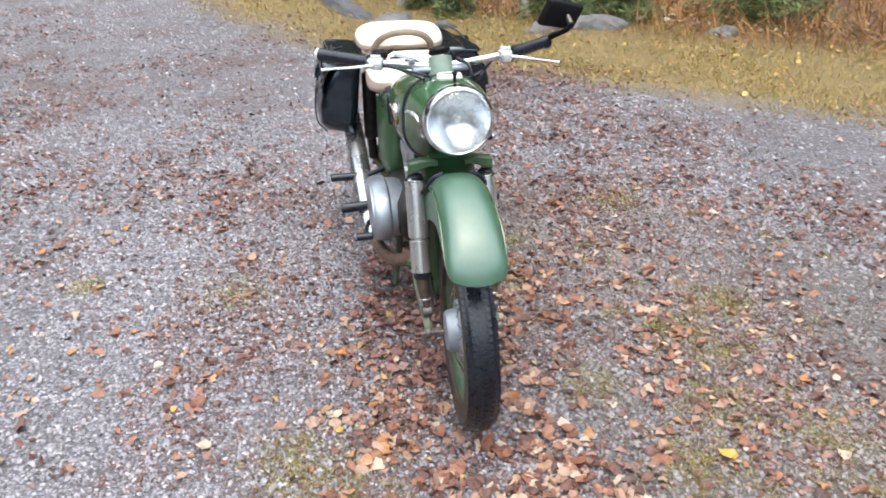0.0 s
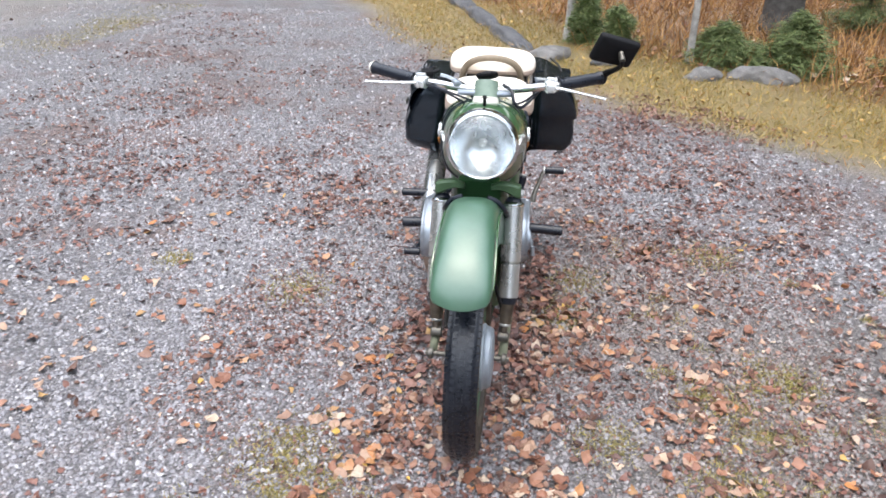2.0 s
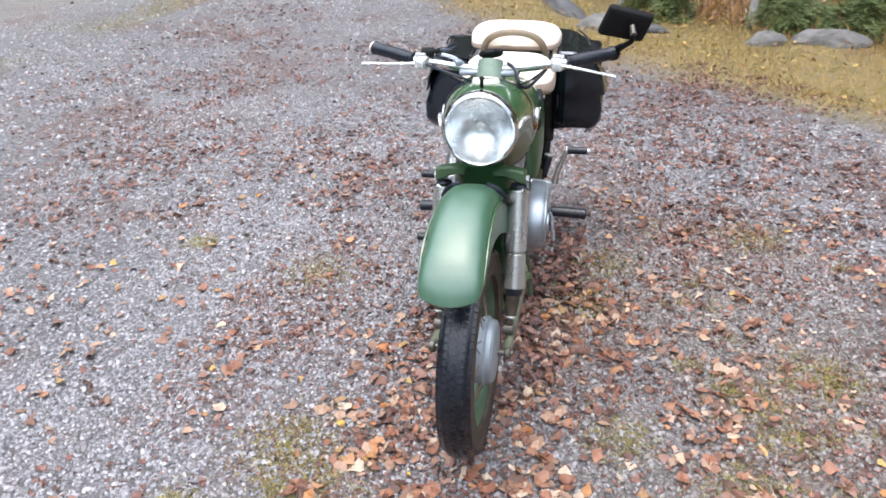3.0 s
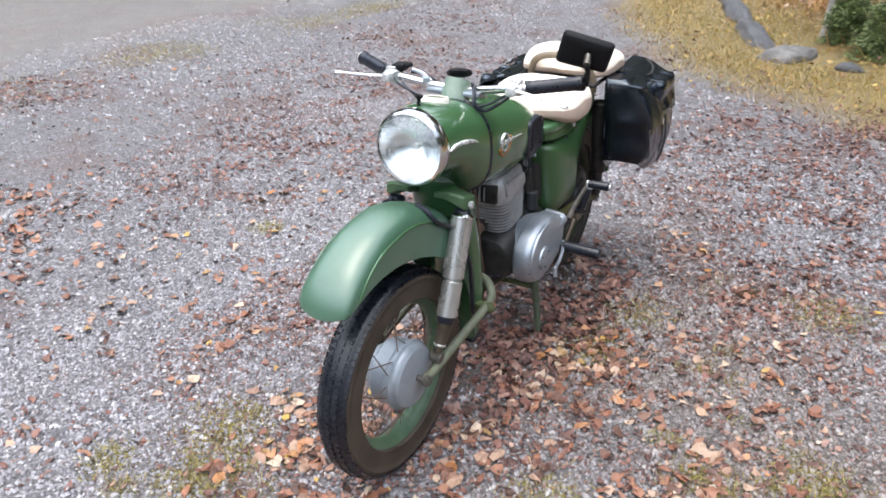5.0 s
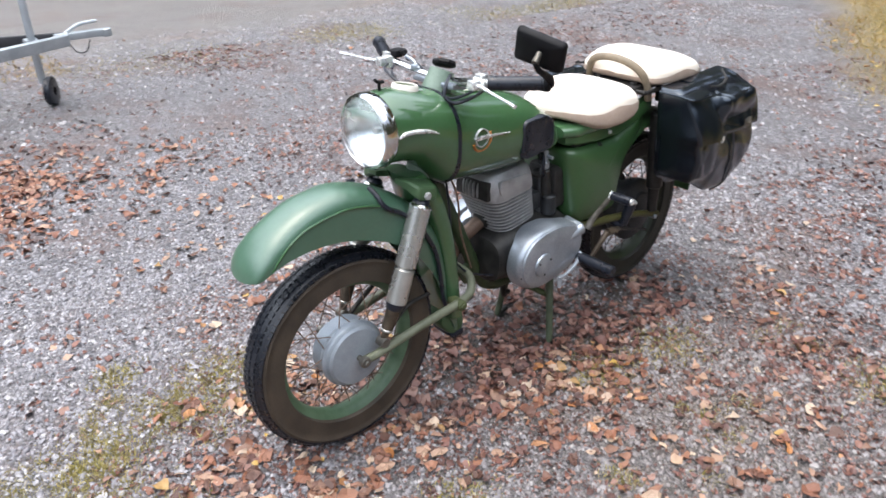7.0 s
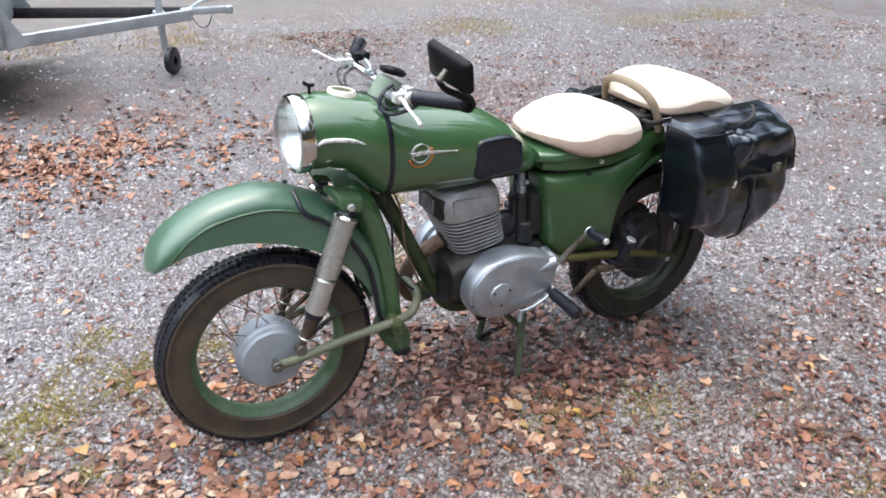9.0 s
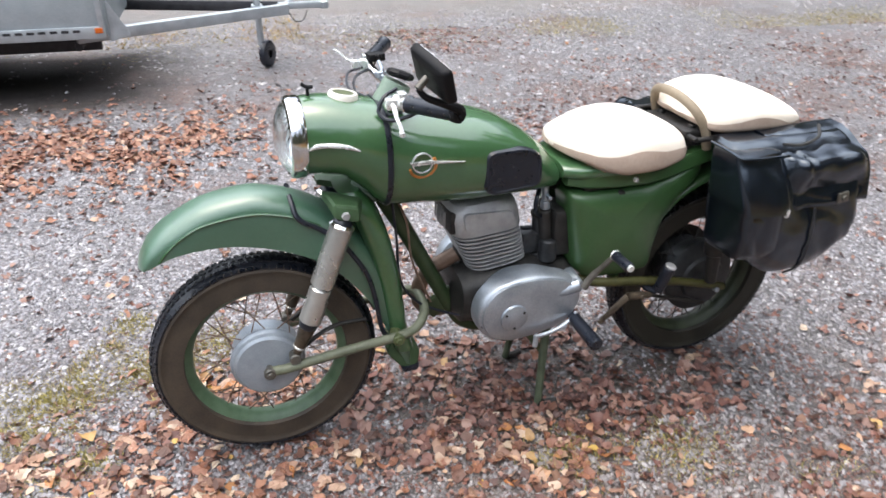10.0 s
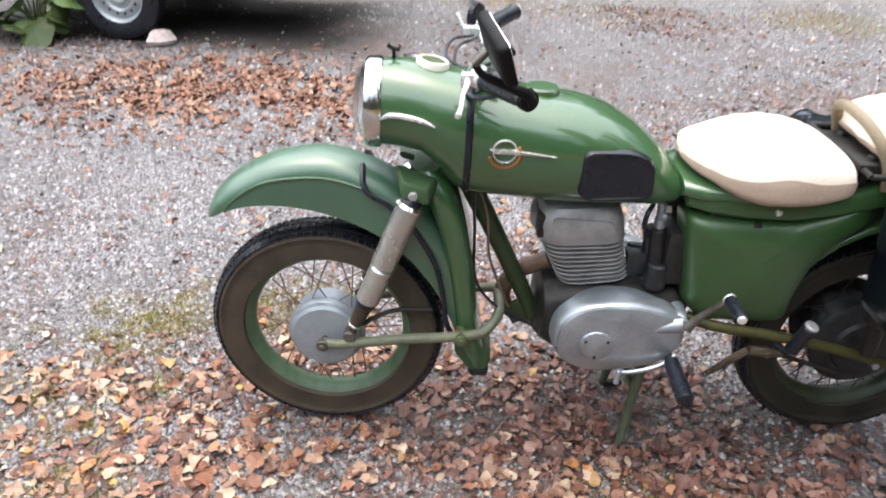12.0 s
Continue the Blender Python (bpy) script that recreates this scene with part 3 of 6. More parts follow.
def trapeze():
    """The pressed arm that carries the fork, from the steering head down to the pivot."""
    rows = smooth_rows([(-0.214, 0.706, 0.030, 0.036), (-0.236, 0.676, 0.036, 0.052), (-0.252, 0.643, 0.037, 0.062), (-0.279, 0.567, 0.036, 0.066), (-0.304, 0.460, 0.033, 0.066), (-0.3175, 0.366, 0.030, 0.064), (-0.326, 0.308, 0.029, 0.060), (-0.344, 0.235, 0.029, 0.05)], 3)
    loops = []
    for x, z, lx, ly in rows:
        loops.append([(x + lx * math.copysign(abs(math.cos(a)) ** 0.7, math.cos(a)), (ly + 0.022) * math.copysign(abs(math.sin(a)) ** 0.6, math.sin(a)), z) for a in [2 * math.pi * k / 28 for k in range(28)]])
    return rings(loops)


P("fork_arm", trapeze(), GREEN)
both("shock_bracket", lambda: rings([[(x + a * sx, y, z + b * sz + 0.25 * a * sx) for a, b in ((-1, -0.7), (-0.8, -1), (0.8, -1), (1, -0.7), (1, 0.6), (0.85, 1), (-0.85, 1), (-1, 0.6))]
                                     for x, y, z, sx, sz in ((-0.195, 0.038, 0.692, 0.044, 0.008), (-0.196, 0.060, 0.695, 0.048, 0.010), (-0.197, 0.082, 0.691, 0.040, 0.014), (-0.197, 0.100, 0.684, 0.034, 0.018), (-0.197, 0.116, 0.680, 0.030, 0.019), (-0.197, 0.120, 0.679, 0.026, 0.015))]), MATT_GREEN, None, "dull green bracket over the shock absorber")
for s in (1, -1):
    top, low, eye_p = Vector((-0.186, s * 0.101, 0.645)), Vector((-0.092, s * 0.104, 0.394)), Vector((-0.050, s * 0.096, 0.292))
    mid = top.lerp(low, 0.62)
    sh = P("front_shock", join(rod(top, mid, 0.0292, n=28), rod(mid, low, 0.0275, n=28)), DULL_CHROME, label="chromed front shock absorber")
    P("shock_collar", rod(top + (top - low).normalized() * 0.006, top - (top - low).normalized() * 0.010, 0.0315, n=28), CHROME, sh)
    P("lower_sleeve", rod(low.lerp(top, 0.04), low.lerp(eye_p, 0.16), 0.0265, 0.0225, n=22), RUBBER, sh, "black lower sleeve")
    P("piston_rod", join(rod(low.lerp(eye_p, 0.12), low.lerp(eye_p, 0.72), 0.0200, 0.0150, n=18), rod(low.lerp(eye_p, 0.7), eye_p, 0.0105, n=10)), GRIMY_ROD, sh, "grimy brown lower shock tube")
    P("rod_ring", rod(low.lerp(eye_p, 0.64), low.lerp(eye_p, 0.73), 0.0172, n=18), DULL_CHROME, sh)
    P("shock_eye", rod(eye_p + Vector((0, -0.016 * s, 0)), eye_p + Vector((0, 0.016 * s, 0)), 0.015, n=18), WORN_STEEL, sh)
    axis_up = (top - low).normalized()
    P("rubber_bush", rod(top + axis_up * 0.004, top + axis_up * 0.020, 0.0235, 0.020, n=20), RUBBER, sh, "black rubber bush")
    P("top_bolt", join(rod(top + axis_up * 0.018, top + axis_up * 0.034, 0.010, n=6), rod(Vector((-0.193, s * 0.112, 0.677)), Vector((-0.193, s * 0.128, 0.676)), 0.0105, n=6)), ALU_DULL, sh)
P("swing_fork", join(tube([(0.014, 0.099, 0.262), (-0.03, 0.099, 0.264), (-0.10, 0.102, 0.278), (-0.20, 0.105, 0.296), (-0.31, 0.105, 0.311), (-0.365, 0.096, 0.322), (-0.398, 0.060, 0.346), (-0.404, 0, 0.354),
                           (-0.398, -0.060, 0.346), (-0.365, -0.096, 0.322), (-0.31, -0.105, 0.311), (-0.20, -0.105, 0.296), (-0.10, -0.102, 0.278), (-0.03, -0.099, 0.264), (0.014, -0.099, 0.262)],
                          0.0125, 6, 12)), DUSTY, label="dusty green swinging front fork")
both("pivot_bolt", lambda: join(rod((-0.314, 0.07, 0.308), (-0.314, 0.124, 0.308), 0.016, n=16), rod((-0.314, 0.122, 0.308), (-0.314, 0.130, 0.308), 0.010, n=6)), GREEN_OLD)
P("front_axle", join(rod((FX, -0.118, FZ), (FX, 0.118, FZ), 0.008, n=10), rod((FX, 0.095, FZ), (FX, 0.112, FZ), 0.016, n=16), rod((FX, -0.112, FZ), (FX, -0.095, FZ), 0.016, n=16)), WORN_STEEL)
P("brake_cable", tube([(-0.06, -0.07, 0.30), (-0.13, -0.075, 0.345), (-0.20, -0.075, 0.385)], 0.007, 5, 8), IRON)
P("brake_arm", (tube([(-0.045, 0.085, 0.285), (-0.10, 0.09, 0.335), (-0.16, 0.075, 0.355), (-0.24, 0.06, 0.350)], 0.006, 5, 8)), IRON)

# headlamp housing, fixed to the frame
LX, LZ = -0.105, 0.840
shell = [superring(x, 0.004, z, ry, rz, p, 36, 1.0, dn) for x, z, ry, rz, p, dn in ((-0.118, LZ, 0.087, 0.089, 2.0, 0.98), (-0.14, LZ, 0.0915, 0.0930, 2.05, 0.95), (-0.18, 0.838, 0.0985, 0.0960, 2.1, 0.90), (-0.225, 0.830, 0.107, 0.099, 2.2, 0.86), (-0.262, 0.812, 0.114, 0.110, 2.3, 0.87), (-0.295, 0.795, 0.119, 0.121, 2.4, 0.95), (-0.318, 0.786, 0.121, 0.126, 2.5, 1.0))]
lamp = P("headlamp_housing", rings(shell, caps=False), GREEN, label="green headlamp nacelle ahead of the tank")
yturn = pose(LX, 0.004, LZ, 0, 0, -90) @ Matrix.Diagonal((0.96, 1, 0.96, 1))
P("headlamp_rim", turned([(0.0875, 0.012), (0.0905, 0.0155), (0.096, 0.012), (0.0995, 0.003), (0.0995, -0.020), (0.096, -0.026), (0.090, -0.026), (0.089, 0.0), (0.0875, 0.012)], 56, yturn), CHROME, lamp, "polished chrome headlamp rim")
P("headlamp_lens", turned([(0.0, 0.042), (0.03, 0.040), (0.055, 0.034), (0.076, 0.024), (0.088, 0.010), (0.088, 0.006), (0.075, 0.020), (0.054, 0.030), (0.03, 0.0365), (0.0, 0.0385)], 56, yturn), GLASS, lamp, "ribbed clear headlamp glass").visible_shadow = False
P("reflector", turned([(0.086, 0.006), (0.080, -0.005), (0.072, -0.018), (0.062, -0.032), (0.050, -0.045), (0.036, -0.056), (0.020, -0.063), (0.0, -0.066), (0.0, -0.069), (0.05, -0.049), (0.084, -0.006), (0.088, 0.005)], 48, yturn), REFLECTOR, lamp, "silvered lamp reflector")
P("bulb", turned([(0.0, -0.02), (0.010, -0.022), (0.013, -0.030), (0.011, -0.045), (0.008, -0.052)], 16, yturn), SILVER, lamp)
spd = pose(-0.243, 0.004, 0.929, 0, -9, 0) @ pose(0, 0, 0, 90, 0, 0)
P("speedometer", turned([(0.0, 0.004), (0.025, 0.004), (0.027, 0.007), (0.032, 0.0065), (0.0345, 0.002), (0.036, -0.012), (0.0, -0.012)], 40, spd), CREAM, lamp, "round speedometer with a pale dial ring")
P("speedometer_dial", turned([(0.0, 0.0050), (0.0255, 0.0050), (0.026, 0.003)], 32, spd), GREEN_OLD, lamp)
P("ignition_switch", join(rod((-0.156, 0.003, 0.922), (-0.155, 0.003, 0.950), 0.0045, n=10), tube([(-0.140, 0.003, 0.961), (-0.147, 0.003, 0.956), (-0.155, 0.003, 0.9535), (-0.163, 0.003, 0.9525), (-0.170, 0.003, 0.953)], 0.0056, 4, 8, 0.8)), PLASTIC, lamp, "small black ignition key")
both("side_trim", lambda: tube([(-0.132, 0.0985, 0.838), (-0.15, 0.1015, 0.846), (-0.19, 0.1075, 0.847), (-0.225, 0.1135, 0.842), (-0.252, 0.119, 0.832)], [0.002, 0.0055, 0.0055, 0.005, 0.002], 6, 8), SILVER, lamp, "bright trim strip")
P("tank_gasket", rings([superring(x, 0.002, z, ry, rz, 2.5) for x, z, ry, rz in ((-0.310, 0.790, 0.116, 0.118), (-0.313, 0.789, 0.1225, 0.1262), (-0.319, 0.786, 0.1245, 0.1290), (-0.325, 0.784, 0.1245, 0.1280), (-0.329, 0.784, 0.118, 0.12))]), RUBBER, label="black rubber gasket between lamp and tank")

TANK = [(-0.326, 0.783, 0.121, 0.124, 2.5), (-0.345, 0.780, 0.125, 0.123, 2.5), (-0.40, 0.772, 0.130, 0.117, 2.5), (-0.47, 0.764, 0.133, 0.114, 2.5), (-0.54, 0.758, 0.133, 0.112, 2.5), (-0.60, 0.750, 0.129, 0.103, 2.5),
        (-0.66, 0.734, 0.122, 0.086, 2.5), (-0.71, 0.714, 0.110, 0.066, 2.4), (-0.75, 0.694, 0.088, 0.044, 2.3), (-0.772, 0.682, 0.060, 0.026, 2.2), (-0.780, 0.678, 0.03, 0.012, 2.0)]
tank = P("fuel_tank", rings([superring(x, 0.0, z, ry, rz, p) for x, z, ry, rz, p in TANK]), GREEN, label="rounded glossy green fuel tank")


def tank_y(x):
    return float(np.interp(-x, [-t[0] for t in TANK], [t[2] for t in TANK]))


def pad():
    out = rounded([(-0.543, 0.800), (-0.640, 0.800), (-0.688, 0.775), (-0.695, 0.690), (-0.560, 0.686), (-0.541, 0.705)], 0.022, 5)
    cx, cz = -0.618, 0.742
    loops = []
    for k, dy in ((1.0, -0.012), (1.0, 0.002), (0.95, 0.008), (0.86, 0.009), (0.82, 0.007), (0.4, 0.008), (0.02, 0.008)):
        loops.append([(cx + (x - cx) * k, tank_y(cx + (x - cx) * k) - 0.004 - 0.25 * max(0, abs(cz + (z - cz) * k - 0.752) - 0.02) ** 1.6 + dy, cz + (z - cz) * k) for x, z in out])
    return rings(loops)


both("knee_pad", pad, RUBBER, tank, "black rubber knee pad")


def emblem_ring():
    m = pose(-0.393, 0.1305, 0.792, 0, 0, 2)
    return turned([(0.0220, -0.004), (0.0220, 0.0022), (0.0234, 0.0030), (0.0248, 0.0022), (0.0248, -0.004)], 32, m)


def emblem_spear():
    return plate(rounded([(-0.362, 0.7965), (-0.418, 0.7975), (-0.425, 0.7945), (-0.492, 0.7860), (-0.492, 0.7845), (-0.425, 0.788), (-0.372, 0.7885)], 0.001, 1), 0.128, 0.1365, 0.001)


def emblem_arc():
    return tube([(-0.393 + 0.031 * math.cos(a), 0.1315 - 0.005 * max(0, -math.sin(a)) ** 2, 0.787 + 0.031 * math.sin(a)) for a in [radians(d) for d in (150, 175, 200, 230, 260, 290, 320, 345)]], 0.0036, 5, 6, 1.0)


both("emblem_ring", emblem_ring, SILVER, tank, "round bright tank emblem")
both("emblem_wing", emblem_spear, SILVER, tank)
both("emblem_arc", emblem_arc, ORANGE, tank, "faded orange emblem paint")
P("filler_cap", turned([(0.0, 0.014), (0.030, 0.013), (0.034, 0.009), (0.035, -0.002), (0.044, -0.004), (0.046, -0.014)], 36, pose(-0.468, 0, 0.876, 90, 0, 0)), GREEN, tank, "flat green fuel filler cap")

# steering column, bars and controls
column = P("steering_column", join(tube([(-0.305, 0.002, 0.856), (-0.326, 0.002, 0.900), (-0.349, 0.002, 0.948)], [0.043, 0.039, 0.033], 6, 24), rod((-0.29, 0.002, 0.84), (-0.255, 0.002, 0.66), 0.034, n=20)), PALE_GREEN)
P("damper_knob", turned([(0.0, 0.014), (0.020, 0.013), (0.030, 0.010), (0.034, 0.004), (0.032, -0.002), (0.024, -0.006), (0.0, -0.006)], 8, pose(-0.355, 0.002, 0.962, 0, -22, 22) @ pose(0, 0, 0, 90, 0, 0)), PLASTIC, column, "black steering damper knob")
P("column_seal", rod((-0.318, 0.002, 0.884), (-0.325, 0.002, 0.899), 0.0445, 0.0425, n=26), RUBBER, column)
BAR_L = [(-0.344, 0.010, 0.926), (-0.337, 0.06, 0.930), (-0.324, 0.12, 0.941), (-0.319, 0.165, 0.949), (-0.327, 0.206, 0.953), (-0.390, 0.318, 0.963)]
BAR_R = [(x, -y, z) for x, y, z in BAR_L]
bars = P("handlebar", join(tube(BAR_L, 0.0112, 6, 14), tube(BAR_R, 0.0112, 6, 14)), CHROME, label="chrome handlebar with black grips")


def along(a, b, t):
    return Vector(a).lerp(Vector(b), t)


for s, g0, g1, reach, sink in ((1, Vector((-0.325, 0.203, 0.953)), Vector((-0.391, 0.320, 0.963)), 0.047, 0.022), (-1, Vector((-0.325, -0.203, 0.953)), Vector((-0.396, -0.334, 0.966)), 0.064, -0.002)):
    prof = []
    for k in range(15):
        prof.append((0.0165 + (0.0012 if k % 2 else 0) + (0.003 if k in (0, 14) else 0), k / 14 * (g1 - g0).length))
    P("grip", turned([(0.010, 0), *prof, (0.008, (g1 - g0).length)], 20, Matrix.Translation(g0) @ Vector((0, 1, 0)).rotation_difference(g1 - g0).to_matrix().to_4x4()), RUBBER, bars, "ribbed black rubber grip")
    P("lever_clamp", join(rod(along(g0, g1, -0.30), along(g0, g1, -0.04), 0.0180, n=18), block((0.036, 0.026, 0.024), Matrix.Translation(along(g0, g1, -0.17) + Vector((0.018, 0, 0.0))), 0.005), block((0.020, 0.030, 0.016), Matrix.Translation(along(g0, g1, -0.16) + Vector((0.0, 0, 0.016))), 0.004)), SILVER, bars, "polished lever clamp")
    P("lever", tube([g0 + Vector((0.034, -0.030 * s, 0.0)), g0 + Vector((0.72 * reach, 0.005 * s, -0.1 * sink)), g0 + Vector((0.85 * reach, 0.05 * s, -0.4 * sink)), g0 + Vector((0.90 * reach, 0.095 * s, -0.75 * sink)), g0 + Vector((reach, 0.129 * s, -sink))], [0.0055, 0.006, 0.0048, 0.0044, 0.0062], 6, 10, 0.75), SILVER, bars, "bright polished hand lever")
P("grip_end", turned([(0.0, 0.010), (0.012, 0.009), (0.0165, 0.004), (0.0165, -0.006), (0.010, -0.006)], 18, Matrix.Translation((-0.398, -0.338, 0.9665)) @ Vector((0, -1, 0)).rotation_difference(Vector((-0.071, -0.131, 0.013))).to_matrix().to_4x4() @ pose(0, 0, 0, 0, 0, 180)), CREAM, bars, "cream end plug of the grip")
P("light_switch", join(block((0.045, 0.036, 0.020), pose(-0.334, -0.168, 0.970, 0, 0, 10), 0.005), rod((-0.334, -0.15, 0.972), (-0.340, -0.134, 0.978), 0.006, n=8)), PLASTIC, bars)
P("choke_lever", join(tube([(-0.330, -0.07, 0.942), (-0.335, -0.10, 0.958), (-0.335, -0.13, 0.966)], 0.005, 4, 8), block((0.03, 0.02, 0.016), pose(-0.330, -0.085, 0.946, 0, 0, 30), 0.004)), ALU, bars)
for pts in ([(-0.31, -0.15, 0.945), (-0.27, -0.11, 0.935), (-0.262, -0.06, 0.912), (-0.285, -0.035, 0.89)],
            [(-0.30, -0.165, 0.945), (-0.255, -0.12, 0.945), (-0.245, -0.05, 0.925), (-0.29, -0.03, 0.905)],
            [(-0.340, 0.150, 0.930), (-0.315, 0.11, 0.905), (-0.310, 0.07, 0.895), (-0.318, 0.040, 0.905)],
            [(-0.345, -0.14, 0.955), (-0.335, -0.09, 0.955), (-0.34, -0.05, 0.93), (-0.32, -0.03, 0.89)]):
    P("control_cable", tube(pts, 0.0034, 7, 8), RUBBER, bars, "thin black control cable")
for pts, r in (([(-0.335, 0.05, 0.945), (-0.30, 0.075, 0.935), (-0.285, 0.085, 0.905), (-0.305, 0.105, 0.890), (-0.345, 0.13, 0.905), (-0.362, 0.15, 0.925)], 0.0048),):
    P("wiring_loop", tube(pts, r, 7, 8), RUBBER, bars, "black wiring loop round the column")
P("bridge_cover", block((0.05, 0.16, 0.014), pose(-0.340, 0.0, 0.918, 0, -8, 0), 0.005), ALU, bars)


def mirror_shell():
    """A rounded black housing that bulges forward."""
    loops = []
    for k, d in ((1.0, 0.0), (1.02, 0.004), (1.01, 0.010), (0.96, 0.016), (0.88, 0.019), (0.4, 0.021), (0.02, 0.021)):
        loops.append([(d, x * k, z * k) for x, z in rounded([(-0.062, -0.038), (0.058, -0.039), (0.062, 0.036), (-0.057, 0.043)], 0.010, 4)])
    return rings(loops)


u = Vector((-0.036, 0.113, -0.026)).normalized()
v = Vector((0.40, 0.0, 1.0))
v = (v - u * v.dot(u)).normalized()
w = u.cross(v)
mm = Matrix((w, u, v)).transposed().to_4x4()
mm.translation = Vector((-0.342, 0.346, 1.053))
mir = P("mirror", mirror_shell(), PLASTIC, label="rectangular black rear-view mirror on a bent stem")
mir.matrix_basis = mm
mg = P("mirror_glass", plate(rounded([(-0.058, -0.035), (0.054, -0.036), (0.058, 0.033), (-0.053, 0.040)], 0.009, 4), -0.002, 0.001, 0), MIRROR, mir)
mg.matrix_basis = pose(-0.0012, 0, 0, 0, 0, 90)
P("mirror_stem", tube([(-0.398, 0.326, 0.963), (-0.386, 0.335, 0.978), (-0.352, 0.350, 0.994), (-0.316, 0.364, 1.012), (-0.300, 0.367, 1.030)], [0.010, 0.010, 0.0075, 0.0065, 0.006], 6, 10), PLASTIC, bars)
P("stem_joint", rod((-0.298, 0.367, 1.030), (-0.318, 0.362, 1.050), 0.0085, 0.0065, n=14), WORN_STEEL, bars)
P("stem_clamp", join(rod((-0.386, 0.312, 0.962), (-0.397, 0.331, 0.963), 0.0185, n=16), rod((-0.397, 0.331, 0.963), (-0.400, 0.337, 0.963), 0.010, n=6)), PLASTIC, bars)


def forward(ob):
    """The lamp housing and the tank sit a little ahead of the frame."""
    for v in ob.data.vertices:
        v.co.x += float(np.interp(v.co.x, (-0.76, -0.40, -0.20, -0.11, -0.05), (0.0, 0.024, 0.024, 0.010, 0.008)))
    for c in ob.children:
        forward(c)


STEER = Matrix.Translation((-0.255, 0, 0.66)) @ Matrix.Rotation(radians(-2.6), 4, Vector((-0.094, 0, 0.290))) @ Matrix.Translation((0.255, 0, -0.66))
STEERED = ("front_wheel", "front_fender", "fender_bead", "fender_piping", "mud_flap", "fork_arm", "shock_bracket", "front_shock", "swing_fork", "pivot_bolt", "front_axle", "brake_cable", "brake_arm", "steering_column", "handlebar", "mirror")
for ob in bike.children:
    kind = ob.name.split(".")[0]
    if kind in STEERED:
        ob.matrix_basis = STEER @ ob.matrix_basis
    elif kind in ("headlamp_housing", "tank_gasket", "fuel_tank"):
        forward(ob)


# seats
def saddle(rows, n=44, grow=0.0, part_of=None):
    """A padded seat; part_of gives the angles wanted in each row, grow lifts it outwards."""
    loops = []
    first, last = rows[0][0], rows[-1][0]
    for i, (x, half, top, bot) in enumerate(rows):
        ring = []
        angles = [2 * math.pi * k / n for k in range(n)] if part_of is None else part_of[i]
        mid = bot + (top - bot) * 0.36
        for a in angles:
            c, s = math.cos(a), math.sin(a)
            y = (half + grow) * math.copysign(abs(c) ** 0.55, c)
            z = mid + (top + grow - mid) * abs(s) ** 0.85 if s > 0 else mid - (mid - bot + grow) * abs(s) ** 0.45
            f = 0.0035 * noise.noise(Vector((x * 14, y * 14, z * 9))) + 0.0016 * noise.noise(Vector((x * 45, y * 40, z * 20)))
            ring.append((x + grow * (1 - 2 * (x - first) / (last - first)), y * (1 + 2.0 * f), z + f))
        loops.append(ring)
    return rings(loops, closed=part_of is None)


SEAT = [(-0.768, 0.012, 0.762, 0.752), (-0.771, 0.042, 0.772, 0.747), (-0.780, 0.075, 0.782, 0.742), (-0.800, 0.104, 0.785, 0.734), (-0.825, 0.127, 0.789, 0.724), (-0.86, 0.146, 0.799, 0.708), (-0.905, 0.158, 0.813, 0.696), (-0.95, 0.162, 0.822, 0.692), (-1.0, 0.160, 0.820, 0.696),
        (-1.05, 0.150, 0.809, 0.705), (-1.09, 0.132, 0.792, 0.713), (-1.112, 0.105, 0.772, 0.720), (-1.124, 0.070, 0.752, 0.727), (-1.129, 0.02, 0.742, 0.734)]
P("front_seat", saddle(smooth_rows(SEAT)), CLOTH, label="front saddle in a cream cloth cover")
PILLION = [(-1.112, 0.02, 0.818, 0.810), (-1.117, 0.070, 0.826, 0.802), (-1.127, 0.120, 0.846, 0.792), (-1.144, 0.148, 0.861, 0.785), (-1.18, 0.163, 0.872, 0.782), (-1.23, 0.170, 0.880, 0.781), (-1.29, 0.171, 0.881, 0.780), (-1.36, 0.165, 0.869, 0.778), (-1.42, 0.147, 0.847, 0.777), (-1.46, 0.117, 0.823, 0.779), (-1.480, 0.070, 0.802, 0.784), (-1.488, 0.02, 0.795, 0.790)]
PILLION = [(x - 0.030 * (x + 1.488) / 0.376, half, top - 0.010, bot + 0.002) for x, half, top, bot in PILLION]
P("pillion_seat", saddle(smooth_rows(PILLION)), CLOTH, label="pillion saddle in a cream cloth cover")


def seat_skirt(rows, up):
    """The beige lower edge of a seat cover, drawn in under the seat."""
    loops = []
    for x, half, top, bot in smooth_rows(rows):
        edge = up + 9 * noise.noise(Vector((x * 9, 0, 0)))
        angles = [radians(edge) - radians(180 + 2 * edge) * k / 40 for k in range(41)]
        loops.append((x, half, top, bot, angles))
    return saddle([r[:4] for r in loops], grow=0.0022, part_of=[r[4] for r in loops])


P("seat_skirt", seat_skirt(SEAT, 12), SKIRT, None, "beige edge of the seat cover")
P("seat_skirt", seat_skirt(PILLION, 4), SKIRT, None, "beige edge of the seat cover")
P("grab_loop", tube([(-1.172, 0.116, 0.735), (-1.160, 0.115, 0.782), (-1.138, 0.098, 0.828), (-1.120, 0.060, 0.856), (-1.113, 0.0, 0.866), (-1.120, -0.060, 0.856), (-1.138, -0.098, 0.828), (-1.160, -0.115, 0.782), (-1.172, -0.116, 0.735)], 0.0125, 7, 14), HOSE, label="tan rubber-covered grab loop")
